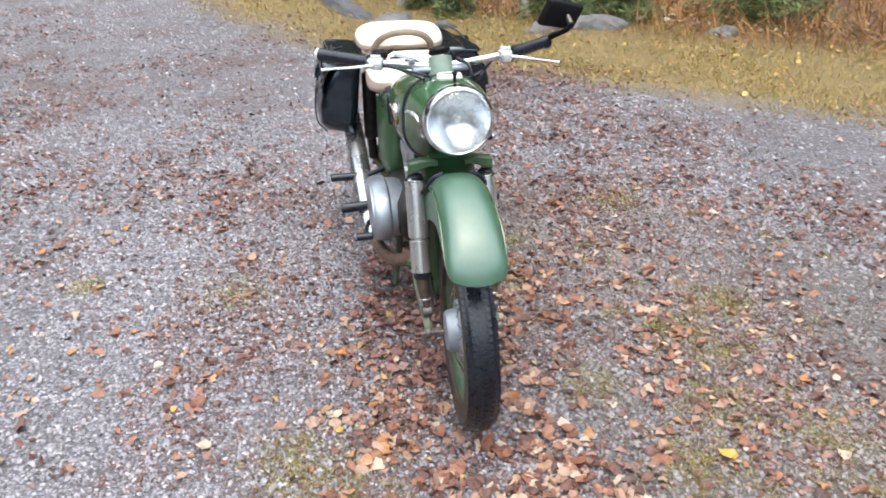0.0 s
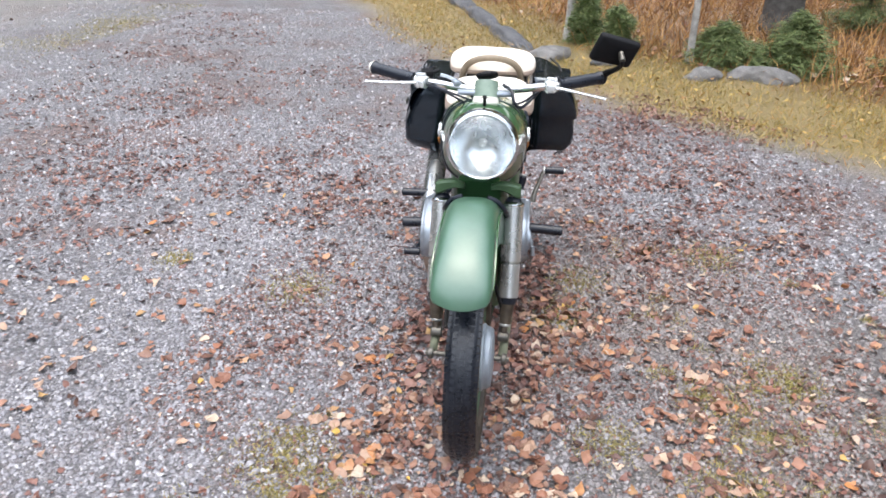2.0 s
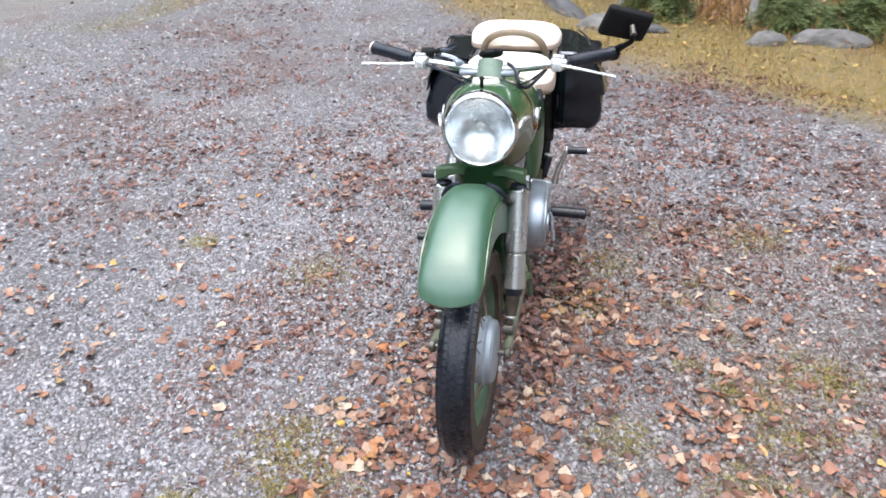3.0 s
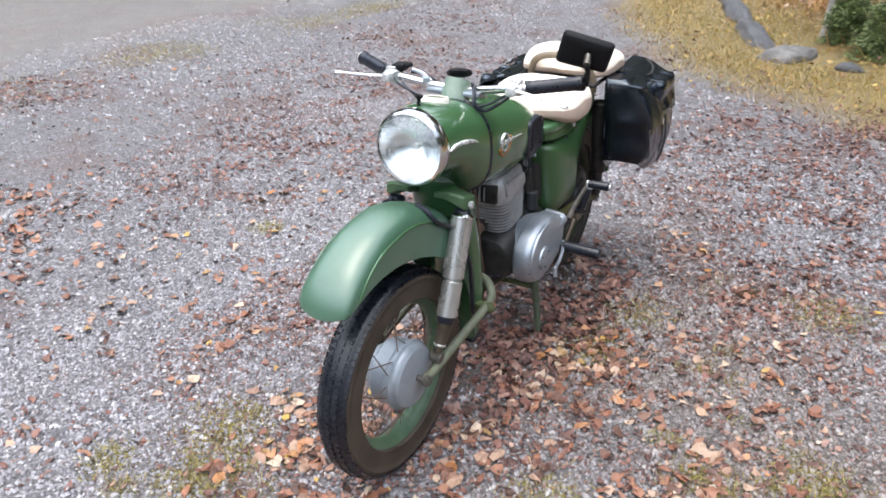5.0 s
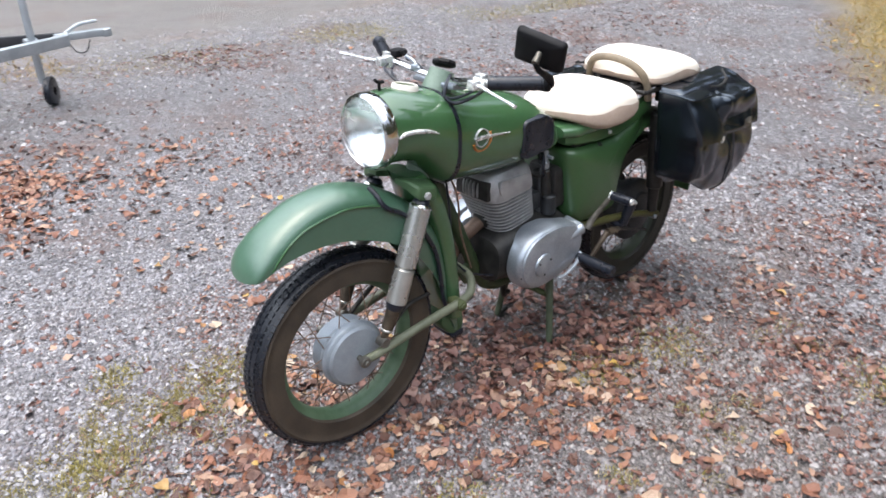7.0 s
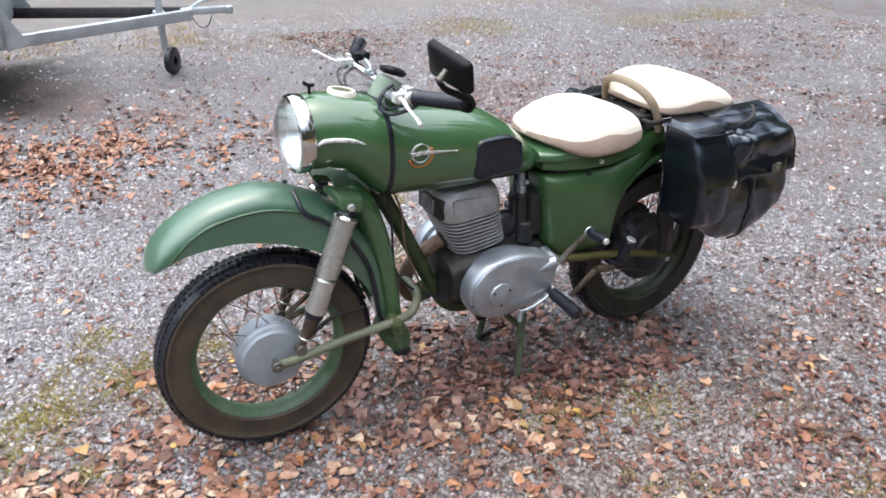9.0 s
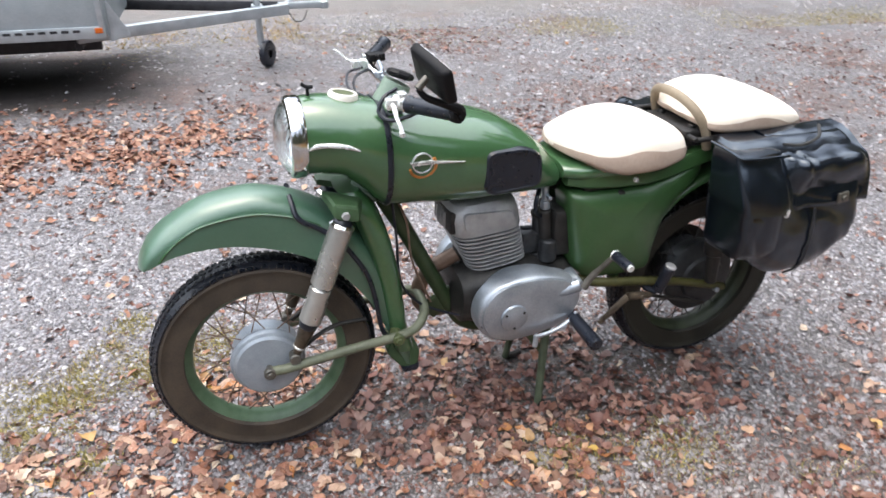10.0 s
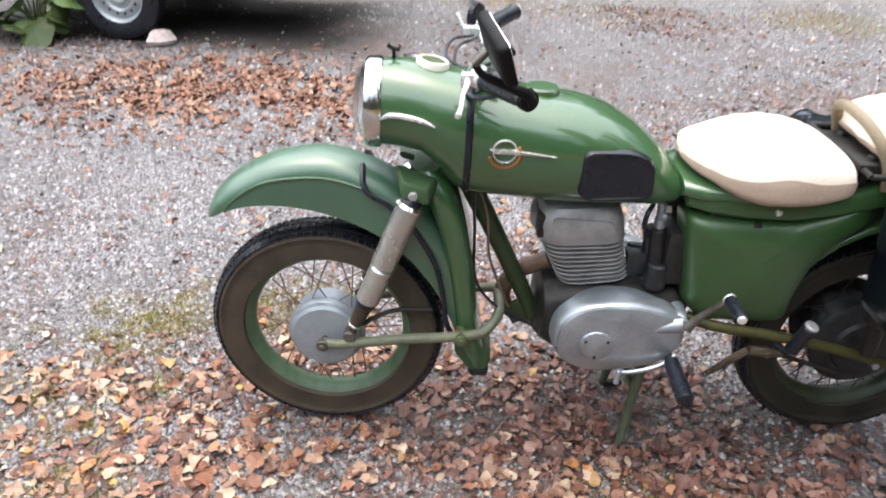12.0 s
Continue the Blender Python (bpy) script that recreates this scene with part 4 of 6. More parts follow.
P("seat_pan", rings([superring(x, 0, 0.704, ry, rz, 3) for x, ry, rz in ((-0.76, 0.095, 0.022), (-0.80, 0.118, 0.026), (-0.95, 0.128, 0.026), (-1.06, 0.122, 0.026), (-1.10, 0.105, 0.022))]), GREEN)
P("pillion_frame", join(block((0.34, 0.20, 0.020), pose(-1.28, 0, 0.772), 0.006), rod((-1.15, 0.07, 0.79), (-1.13, 0.07, 0.70), 0.012), rod((-1.15, -0.07, 0.79), (-1.13, -0.07, 0.70), 0.012), rod((-1.42, 0, 0.79), (-1.44, 0, 0.66), 0.014)), IRON)


# side panels and tail
def panel():
    """A pressed cover that swells out and runs back into the rear mudguard's arch."""
    out = rounded([(-0.778, 0.648), (-0.862, 0.652), (-1.02, 0.650), (-1.10, 0.676), (-1.185, 0.712), (-1.195, 0.668), (-1.130, 0.596), (-1.088, 0.530), (-1.068, 0.450), (-1.060, 0.376), (-0.985, 0.370), (-0.860, 0.374), (-0.815, 0.420), (-0.795, 0.540)], 0.022, 4)
    cx, cz = -0.95, 0.55
    loops = []
    for k, y in ((1.0, 0.02), (1.0, 0.070), (0.996, 0.080), (0.985, 0.089), (0.965, 0.0975), (0.935, 0.105), (0.89, 0.112), (0.82, 0.1185), (0.72, 0.1240), (0.58, 0.1285), (0.40, 0.1315), (0.20, 0.133), (0.02, 0.1332)):
        loops.append([(cx + (x - cx) * k, y - 0.020 * max(0.0, (cx - 0.10 - x) / 0.15) * k + 0.018 * max(0.0, (-0.12 - (cx + (x - cx) * k - cx)) / 0.12), cz + (z - cz) * k) for x, z in out])
    return rings(loops)


both("side_panel", panel, PANEL_GREEN, None, "green side cover under the saddle")
both("panel_knob", lambda: turned([(0.0, 0.010), (0.010, 0.009), (0.013, 0.004), (0.013, -0.02)], 16, pose(-0.928, 0.108, 0.632)), IRON)
both("seat_screw", lambda: turned([(0.0, 0.006), (0.006, 0.005), (0.008, 0.0), (0.008, -0.02)], 14, pose(-0.958, 0.126, 0.676)), SILVER)
both("seat_band", lambda: rings([[(x, y + dy, z + dz) for dy, dz in ((-0.03, 0.004), (0.0, 0.008), (0.004, 0.0), (0.005, -0.034), (0.0, -0.040), (-0.03, -0.038))] for x, y, z in ((-0.775, 0.088, 0.706), (-0.82, 0.110, 0.702), (-0.90, 0.118, 0.696), (-1.0, 0.120, 0.696), (-1.10, 0.116, 0.712), (-1.20, 0.110, 0.735))]), PANEL_GREEN)
REAR_ROWS = [(12, 0.350, 0.336, 0.085), (20, 0.352, 0.330, 0.09), (40, 0.356, 0.328, 0.096), (52, 0.362, 0.336, 0.100), (60, 0.370, 0.348, 0.102), (70, 0.378, 0.358, 0.104), (80, 0.384, 0.364, 0.104), (100, 0.384, 0.364, 0.103), (120, 0.376, 0.356, 0.100), (145, 0.360, 0.340, 0.094), (170, 0.350, 0.332, 0.085), (182, 0.346, 0.340, 0.07)]
P("rear_fender", fender(RX, RZ, REAR_ROWS), PANEL_GREEN, label="green rear mudguard")
P("tool_box", block((0.16, 0.20, 0.24), pose(-0.90, 0, 0.545), 0.02), IRON)

# frame
P("down_tube", join(tube([(-0.290, 0.0, 0.700), (-0.325, 0.0, 0.632), (-0.372, 0.0, 0.545), (-0.440, 0.0, 0.410), (-0.500, 0.0, 0.292), (-0.540, 0.0, 0.242), (-0.61, 0.0, 0.222), (-0.80, 0, 0.225)], [0.026, 0.024, 0.022, 0.021, 0.020, 0.019, 0.018, 0.018], 6, 14), block((0.10, 0.016, 0.06), pose(-0.47, 0, 0.325, 0, 30, 0), 0.006)), FRAME_GREEN, label="green frame down tube")
P("top_tube", tube([(-0.29, 0, 0.70), (-0.45, 0, 0.675), (-0.70, 0, 0.655), (-0.86, 0, 0.64)], 0.026, 5, 12), IRON)
both("swing_arm", lambda: tube([(-0.835, 0.085, 0.376), (-0.90, 0.112, 0.368), (-1.06, 0.118, 0.347), (-1.18, 0.118, 0.322), (RX - 0.03, 0.118, RZ)], [0.014, 0.0130, 0.0130, 0.0125, 0.0125], 5, 12), OLIVE, None, "olive green rear swing arm")
P("rear_axle", rod((RX, -0.135, RZ), (RX, 0.135, RZ), 0.009, n=10), ALU)
both("rear_shock", lambda: join(rod((-1.265, 0.132, 0.315), (-1.255, 0.134, 0.42), 0.017, 0.020, n=18), rod((-1.255, 0.134, 0.41), (-1.225, 0.134, 0.69), 0.029, n=18)), IRON)
folded = P("folded_pillion_peg", join(rod((-1.082, 0.132, 0.318), (-1.098, 0.150, 0.402), 0.0165, 0.0175, n=16), tube([(-1.03, 0.105, 0.345), (-1.065, 0.125, 0.318), (-1.085, 0.134, 0.322)], 0.010, 4, 8)), RUBBER, None, "black rubber pillion peg folded up")
P("peg_end", rod((-1.098, 0.150, 0.400), (-1.100, 0.152, 0.409), 0.0165, n=16), ALU_DULL, folded)
P("chain_case", join(plate(rounded([(-0.84, 0.435), (-0.98, 0.43), (-1.30, 0.365), (-1.33, 0.30), (-1.28, 0.25), (-0.98, 0.32), (-0.84, 0.345)], 0.03), -0.115, -0.075, 0.006)), IRON)
P("chain_disc", turned([(0.0, -0.098), (0.10, -0.096), (0.118, -0.088), (0.122, -0.074), (0.0, -0.070)], 36, pose(RX, 0, RZ)), IRON, None, "black chain wheel cover")
P("brake_rod", rod((-1.045, 0.135, 0.313), (-1.27, 0.115, 0.232), 0.0055, n=8), IRON)
P("brake_linkage", join(tube([(-0.895, 0.138, 0.248), (-0.935, 0.142, 0.288), (-0.974, 0.145, 0.326)], [0.007, 0.009, 0.010], 5, 8), tube([(-0.974, 0.145, 0.326), (-1.02, 0.142, 0.320), (-1.06, 0.132, 0.308)], [0.012, 0.012, 0.008], 5, 8), rod((-1.02, 0.125, 0.320), (-1.02, 0.156, 0.320), 0.009, n=10)), GRIMY_ROD, None, "worn steel brake linkage")
P("pillion_peg", mirrored(join(tube([(-0.93, 0.11, 0.40), (-0.95, 0.16, 0.372), (-0.955, 0.215, 0.362)], 0.010, 5, 10), rod((-0.955, 0.205, 0.362), (-0.958, 0.325, 0.360), 0.015, n=16))), RUBBER)


# engine
def fin_ring(x, z, lx, ly, tilt=5, r=0.055):
    out = rounded([(-lx, -ly), (lx, -ly), (lx, ly), (-lx, ly)], r, 6)
    t = math.tan(radians(tilt))
    return [(x + px, py, z - px * t) for px, py in out]


engine = P("crankcase", rings([superring(x, -0.01, z, ry, rz, 3.2) for x, z, ry, rz in ((-0.488, 0.345, 0.06, 0.05), (-0.50, 0.352, 0.10, 0.072), (-0.55, 0.360, 0.115, 0.085), (-0.67, 0.366, 0.118, 0.085), (-0.80, 0.366, 0.115, 0.075), (-0.835, 0.368, 0.09, 0.055))]), IRON, label="grimy cast aluminium engine case")
for k in range(9):
    t = k / 8
    x, z = -0.612 + 0.038 * t, 0.452 + 0.096 * t
    lx, ly = 0.084 + 0.011 * t, 0.074 + 0.010 * t
    P("cooling_fin", rings([fin_ring(x, z - 0.0016, lx, ly, 8 - 4 * t), fin_ring(x, z + 0.0016, lx, ly, 8 - 4 * t)]), HEAD_ALU, engine)
P("cylinder", rings([fin_ring(-0.625, 0.41, 0.066, 0.060), fin_ring(-0.572, 0.57, 0.076, 0.070)]), IRON, engine)
P("cylinder_head", rings([fin_ring(-0.5725, 0.556, 0.095, 0.084), fin_ring(-0.571, 0.560, 0.097, 0.086), fin_ring(-0.564, 0.600, 0.096, 0.086), fin_ring(-0.560, 0.625, 0.091, 0.081), fin_ring(-0.558, 0.640, 0.080, 0.070, 5, 0.05), fin_ring(-0.557, 0.646, 0.060, 0.050, 5, 0.04)]), HEAD_ALU, engine, "rounded plain-sided aluminium cylinder head")
both("head_plate", lambda: plate(rounded([(-0.492, 0.622), (-0.628, 0.618), (-0.640, 0.572), (-0.500, 0.570)], 0.020), 0.074, 0.0885, 0.003), HEAD_ALU, engine)
# dark block behind the front fins, which puts shade into their gaps
P("head_core", block((0.020, 0.13, 0.060), pose(-0.4755, 0, 0.588), 0.006), IRON, engine)
for k in range(9):
    y = -0.056 + 0.014 * k
    P("head_fin", plate(rounded([(-0.500, 0.560), (-0.455 - 0.6 * y * y * 10, 0.564), (-0.455 - 0.6 * y * y * 10, 0.606), (-0.500, 0.632)], 0.008, 2), y - 0.0016, y + 0.0016, 0), HEAD_ALU, engine)


def cover(side):
    out = rounded([(-0.508, 0.338), (-0.518, 0.396), (-0.556, 0.437), (-0.620, 0.453), (-0.700, 0.454), (-0.778, 0.433), (-0.815, 0.398), (-0.820, 0.345), (-0.782, 0.290), (-0.690, 0.266), (-0.600, 0.258), (-0.538, 0.281)], 0.035, 5)
    cx, cz = -0.655, 0.36
    y0 = 0.166 if side > 0 else 0.203
    loops = []
    for k, y in ((0.86, 0.05), (0.90, y0 - 0.066), (0.99, y0 - 0.058), (1.0, y0 - 0.050), (0.992, y0 - 0.026), (0.965, y0 - 0.013), (0.935, y0 - 0.008), (0.915, y0 - 0.0065), (0.90, y0 - 0.001), (0.885, y0), (0.5, y0 + 0.002), (0.02, y0 + 0.002)):
        loops.append([(cx + (x - cx) * k, side * y, cz + (z - cz) * k) for x, z in out])
    return rings(loops)


P("clutch_cover", cover(1), ALU, engine, "dull aluminium engine side cover")
P("dynamo_cover", cover(-1), ALU, engine, "dull aluminium engine side cover")
P("round_cap", turned([(0.0, 0.0085), (0.033, 0.008), (0.037, 0.006), (0.039, 0.0), (0.034, -0.004)], 36, pose(-0.612, 0.167, 0.343)), ALU, engine, "round inspection cap with three screws")
for a in (30, 150, 270):
    P("cap_screw", turned([(0.0, 0.002), (0.0035, 0.0015), (0.0035, -0.004)], 10, pose(-0.612 + 0.029 * math.cos(radians(a)), 0.1755, 0.343 + 0.029 * math.sin(radians(a)))), IRON, engine)
for x, z in ((-0.678, 0.440), (-0.528, 0.325), (-0.790, 0.325), (-0.785, 0.412)):
    P("cover_screw", turned([(0.0, 0.003), (0.0045, 0.002), (0.0045, -0.012)], 10, pose(x, 0.156, z)), IRON, engine)
P("kick_boss", turned([(0.0, 0.016), (0.011, 0.014), (0.015, 0.008), (0.018, -0.02), (0.021, -0.05)], 24, pose(-0.800, 0.150, 0.406)), ALU, engine)
P("shaft_housing", rod((-0.728, 0.152, 0.384), (-0.803, 0.157, 0.404), 0.014, 0.020, n=20), ALU, engine)
kick = P("kick_starter", tube([(-0.804, 0.182, 0.408), (-0.818, 0.188, 0.440), (-0.842, 0.204, 0.480), (-0.858, 0.214, 0.504), (-0.862, 0.224, 0.513)], [0.011, 0.009, 0.0072, 0.0072, 0.0072], 5, 10), WORN_STEEL, engine)
P("kick_pedal", join(rod((-0.862, 0.220, 0.515), (-0.862, 0.290, 0.515), 0.0135, n=16)), RUBBER, engine, "black rubber kick pedal")
P("kick_pedal_end", rod((-0.862, 0.288, 0.515), (-0.862, 0.296, 0.515), 0.010, n=12), SILVER, engine)
P("kick_pedal_collar", rod((-0.862, 0.214, 0.515), (-0.862, 0.222, 0.515), 0.0145, n=12), SILVER, engine)
P("gear_lever", join(tube([(-0.800, 0.165, 0.322), (-0.770, 0.178, 0.304), (-0.730, 0.184, 0.290), (-0.692, 0.187, 0.284), (-0.672, 0.188, 0.284)], 0.0055, 5, 8), rod((-0.672, 0.188, 0.290), (-0.668, 0.192, 0.254), 0.0070, n=12)), ALU, engine)
both("foot_peg", lambda: join(tube([(-0.78, 0.10, 0.335), (-0.785, 0.15, 0.315), (-0.79, 0.185, 0.310)], 0.011, 5, 10), rod((-0.79, 0.175, 0.310), (-0.79, 0.300, 0.304), 0.0175, 0.0190, n=18)), RUBBER, None, "black rubber foot peg")
P("brake_pedal", join(tube([(-0.78, -0.15, 0.30), (-0.70, -0.205, 0.285), (-0.60, -0.225, 0.288), (-0.555, -0.23, 0.296)], 0.008, 5, 8), rod((-0.553, -0.205, 0.298), (-0.553, -0.262, 0.298), 0.013, n=14)), RUBBER, None, "black brake pedal")
carb = P("carburettor", join(rod((-0.745, 0.03, 0.455), (-0.735, 0.03, 0.565), 0.021, n=20), rod((-0.69, 0.01, 0.505), (-0.80, 0.02, 0.505), 0.020, n=18), rod((-0.748, 0.03, 0.425), (-0.746, 0.03, 0.458), 0.028, n=20), block((0.05, 0.045, 0.06), pose(-0.705, 0.03, 0.490), 0.01)), DARK_ALU, label="small grimy carburettor")
P("float_bowl", rod((-0.752, 0.062, 0.440), (-0.750, 0.062, 0.505), 0.026, 0.024, n=20), DARK_ALU, carb)
P("throttle_slide", rod((-0.748, 0.050, 0.50), (-0.738, 0.050, 0.588), 0.019, 0.017, n=16), IRON, carb)
P("air_box", block((0.07, 0.12, 0.14), pose(-0.792, 0.02, 0.520), 0.018), IRON, carb)
P("carburettor_top", rod((-0.736, 0.03, 0.560), (-0.734, 0.03, 0.580), 0.024, n=18), IRON, carb)
P("intake_rubber", rod((-0.78, 0.02, 0.505), (-0.85, 0.02, 0.515), 0.030, n=18), RUBBER, carb)
P("fuel_hose", tube([(-0.715, 0.055, 0.650), (-0.700, 0.072, 0.632), (-0.698, 0.075, 0.605), (-0.715, 0.06, 0.580), (-0.745, 0.05, 0.565)], 0.006, 6, 8), RUBBER, None, "black fuel hose")
P("fuel_tap", join(rod((-0.735, 0.05, 0.655), (-0.738, 0.05, 0.615), 0.010, n=12), rod((-0.738, 0.05, 0.632), (-0.738, 0.078, 0.630), 0.006, n=8), rod((-0.738, 0.05, 0.615), (-0.74, 0.05, 0.590), 0.013, n=12)), ALU)
P("throttle_cable", tube([(-0.748, 0.02, 0.60), (-0.74, 0.03, 0.64), (-0.72, 0.03, 0.66)], 0.004, 5, 6), RUBBER)
P("clutch_cable", tube([(-0.318, 0.05, 0.66), (-0.326, 0.055, 0.57), (-0.335, 0.055, 0.445), (-0.374, 0.055, 0.378), (-0.430, 0.055, 0.337), (-0.500, 0.07, 0.312)], 0.0035, 7, 8), RUBBER, None, "thin black clutch cable")
P("speedometer_cable", tube([(-0.318, 0.05, 0.70), (-0.352, 0.058, 0.61), (-0.365, 0.06, 0.50), (-0.42, 0.05, 0.36)], 0.003, 7, 8), RUST)

# exhaust on the right side
P("exhaust_pipe", tube([(-0.530, -0.01, 0.468), (-0.490, -0.015, 0.447), (-0.445, -0.025, 0.416), (-0.416, -0.035, 0.365), (-0.419, -0.052, 0.308), (-0.456, -0.085, 0.252), (-0.525, -0.130, 0.213), (-0.61, -0.168, 0.204), (-0.70, -0.192, 0.224)], 0.0215, 7, 16), RUST, label="rusty brown exhaust pipe")
P("exhaust_clamp", rod((-0.534, -0.01, 0.470), (-0.514, -0.012, 0.459), 0.029, n=18), IRON)
P("silencer", tube([(-0.66, -0.181, 0.212), (-0.72, -0.196, 0.232), (-0.80, -0.203, 0.266), (-0.95, -0.206, 0.336), (-1.15, -0.208, 0.418), (-1.38, -0.212, 0.500), (-1.44, -0.214, 0.520)], [0.021, 0.026, 0.037, 0.040, 0.040, 0.038, 0.022], 7, 20), SILENCER, label="weathered chrome silencer")

# centre stand
for s in (1, -1):
    P("stand_leg", tube([(-0.765, s * 0.070, 0.270), (-0.757, s * 0.085, 0.20), (-0.744, s * 0.104, 0.09), (-0.734, s * 0.120, -0.010)], [0.015, 0.013, 0.012, 0.011], 5, 10), STAND_GREEN)
    P("stand_foot", join(tube([(-0.734, s * 0.120, -0.006), (-0.750, s * 0.124, -0.014), (-0.790, s * 0.128, -0.010)], [0.012, 0.012, 0.009], 4, 8)), IRON)
P("stand_bar", rod((-0.750, -0.095, 0.15), (-0.750, 0.095, 0.15), 0.010), GREEN_OLD)
P("stand_spring", tube([(-0.69, -0.03, 0.25), (-0.672, -0.04, 0.18), (-0.685, -0.05, 0.12), (-0.72, -0.06, 0.115)], 0.009, 6, 8), IRON)


# ---- saddlebags ----
def saddlebag(name, m, label, seed):
    """A soft box of black leatherette with an over-flap, a strap, piping and a buckle. Local: x along the machine, y outwards."""
    bag = thing(name, m, label, "saddlebag", "saddlebags")
    keys = [(0.0, 0.84, 0.78), (0.02, 0.93, 0.92), (0.06, 0.985, 1.0), (0.14, 1.0, 1.03), (0.22, 0.99, 0.98), (0.28, 0.97, 0.86), (0.31, 0.96, 0.76), (0.345, 0.94, 0.60), (0.358, 0.87, 0.45)]

    def folds(x, y, z):
        p = Vector((x * 9 + seed, y * 9, z * 6))
        return 0.009 * noise.noise(p) + 0.009 * (0.5 - abs(noise.noise(Vector((x * 11 - z * 10 + seed, y * 6, z * 7 + x * 5))))) - 0.005

    loops = []
    for z in [*np.linspace(0, 0.06, 5), *np.linspace(0.075, 0.34, 26), 0.350, 0.358]:
        z = float(z)
        kx, ky = (float(np.interp(z, [k[0] for k in keys], [k[c] for k in keys])) for c in (1, 2))
        out = rounded([(-0.19 * kx, 0.0), (-0.06, -0.001), (0.06, -0.001), (0.19 * kx, 0.0), (0.19 * kx, 0.075 * ky), (0.19 * kx, 0.150 * ky), (0.12 * kx, 0.152 * ky), (0.05, 0.154 * ky), (-0.05, 0.154 * ky), (-0.12 * kx, 0.152 * ky), (-0.19 * kx, 0.150 * ky), (-0.19 * kx, 0.075 * ky)], 0.032, 4)
        ring = []
        for x, y in out:
            low = max(0.0, 1 - z / 0.09)
            sag = -0.016 * low * (1 - min(1, abs(x + 0.02) / 0.19) ** 2) + 0.050 * low * max(0.0, (-x - 0.03) / 0.16) ** 1.5 + 0.070 * low * max(0.0, (x - 0.03) / 0.16) ** 1.4 + 0.020 * low * y / 0.17
            f = folds(x, y, z)
            ring.append((x + 0.62 * max(0.0, x) * max(0.0, z - 0.12) + (0.6 + 0.5 * (abs(x) > 0.16)) * f * (1 if x > 0 else -1), y + 1.3 * f * min(1.0, y / 0.06), z + sag))
        loops.append(ring)
    P("bag_body", rings(loops), LEATHER, bag)
    # the large flap, from the inner edge over the rear two thirds, puffed out and tucked in under the clasp
    flap = []
    for x in np.linspace(-0.190, 0.070, 54):
        x = float(x)
        rear = (0.07 - x) / 0.26
        ends = 1 / (1 + math.exp(-(x + 0.165) / 0.010)) / (1 + math.exp((x - 0.050) / 0.008))
        clasp = math.exp(-((x + 0.095) / 0.030) ** 2)
        top = 0.364 + 0.002 * rear
        line = []
        for k in range(27):
            t = k / 26
            y = float(np.interp(t, (0, 0.35, 0.50, 0.62, 0.72, 0.84, 1.0), (-0.004, 0.062, 0.095, 0.122, 0.142, 0.150, 0.153)))
            z = float(np.interp(t, (0, 0.20, 0.35, 0.50, 0.62, 0.72, 0.84, 1.0), (top, top - 0.002, top - 0.012, top - 0.034, 0.316, 0.282, 0.245, 0.203)))
            roll = math.exp(-((t - 0.63) / 0.10) ** 2)
            tuck = math.exp(-((t - 0.84) / 0.075) ** 2)
            swell = ends * (0.030 * roll * (1 - 0.45 * clasp) - 0.014 * tuck)
            crease = (0.0050 * math.sin(34 * x + 9 * t + seed) + 0.0018 * math.sin(78 * x - 14 * t + seed)) * roll * ends
            crease -= 0.010 * math.exp(-((x - 0.015 + 0.10 * (t - 0.6)) / 0.007) ** 2) * math.exp(-((t - 0.58) / 0.16) ** 2)
            hold = -0.020 * math.exp(-((x - 0.066) / 0.016) ** 2) * min(1.0, max(0.0, (t - 0.40) / 0.2))
            line.append((x, y + 0.85 * swell + crease + hold + 0.5 * folds(x * 1.2, 3.0, z) * (t > 0.3), z + 0.45 * swell + 0.6 * crease - 0.012 * hold / 0.02 + 0.4 * folds(x * 1.2, y, 2.0)))
        flap.append(line + [(p[0], p[1] - 0.004, p[2] - 0.004) for p in line[::-1]])
    P("flap", rings(flap), LEATHER, bag, "creased flap folded over the bag", 60)
    # the smooth pocket at the front end, with a cover of its own
    pocket = []
    for z, k, d in ((0.065, 0.84, -0.016), (0.080, 0.95, -0.006), (0.10, 1.0, 0.000), (0.14, 1.0, 0.004), (0.198, 1.0, 0.002), (0.203, 1.02, 0.013), (0.235, 1.03, 0.010), (0.28, 1.03, -0.008), (0.315, 1.02, -0.026), (0.335, 1.0, -0.038), (0.346, 0.95, -0.036), (0.349, 0.7, -0.057)):
        cx = 0.1325
        out = rounded([(cx - 0.060 * k, 0.02), (cx + 0.060 * k, 0.02), (cx + 0.060 * k, 0.152 + d), (cx, 0.156 + d), (cx - 0.060 * k, 0.154 + d)], 0.016, 4)
        pocket.append([(x + 0.62 * max(0.0, x) * max(0.0, z - 0.12) + 0.004 * noise.noise(Vector((x * 20, y * 20, z * 14 + seed))), y + 0.008 * noise.noise(Vector((x * 15 + 4, seed, z * 11))) * (y > 0.05), z) for x, y in out])
    P("front_pocket", rings(pocket), LEATHER, bag, "smooth pocket with its own cover", 50)
    P("flap_piping", tube([(0.219, 0.02, 0.352), (0.217, 0.08, 0.350), (0.213, 0.116, 0.345), (0.190, 0.125, 0.343), (0.145, 0.128, 0.342), (0.095, 0.128, 0.341), (0.074, 0.124, 0.339)], 0.0036, 4, 6), LEATHER, bag)
    P("centre_seam", tube([(-0.015, 0.156, 0.20), (-0.018, 0.163, 0.12), (-0.02, 0.150, 0.03), (-0.022, 0.11, -0.02)], 0.0032, 6, 6), DARK_STEEL, bag)
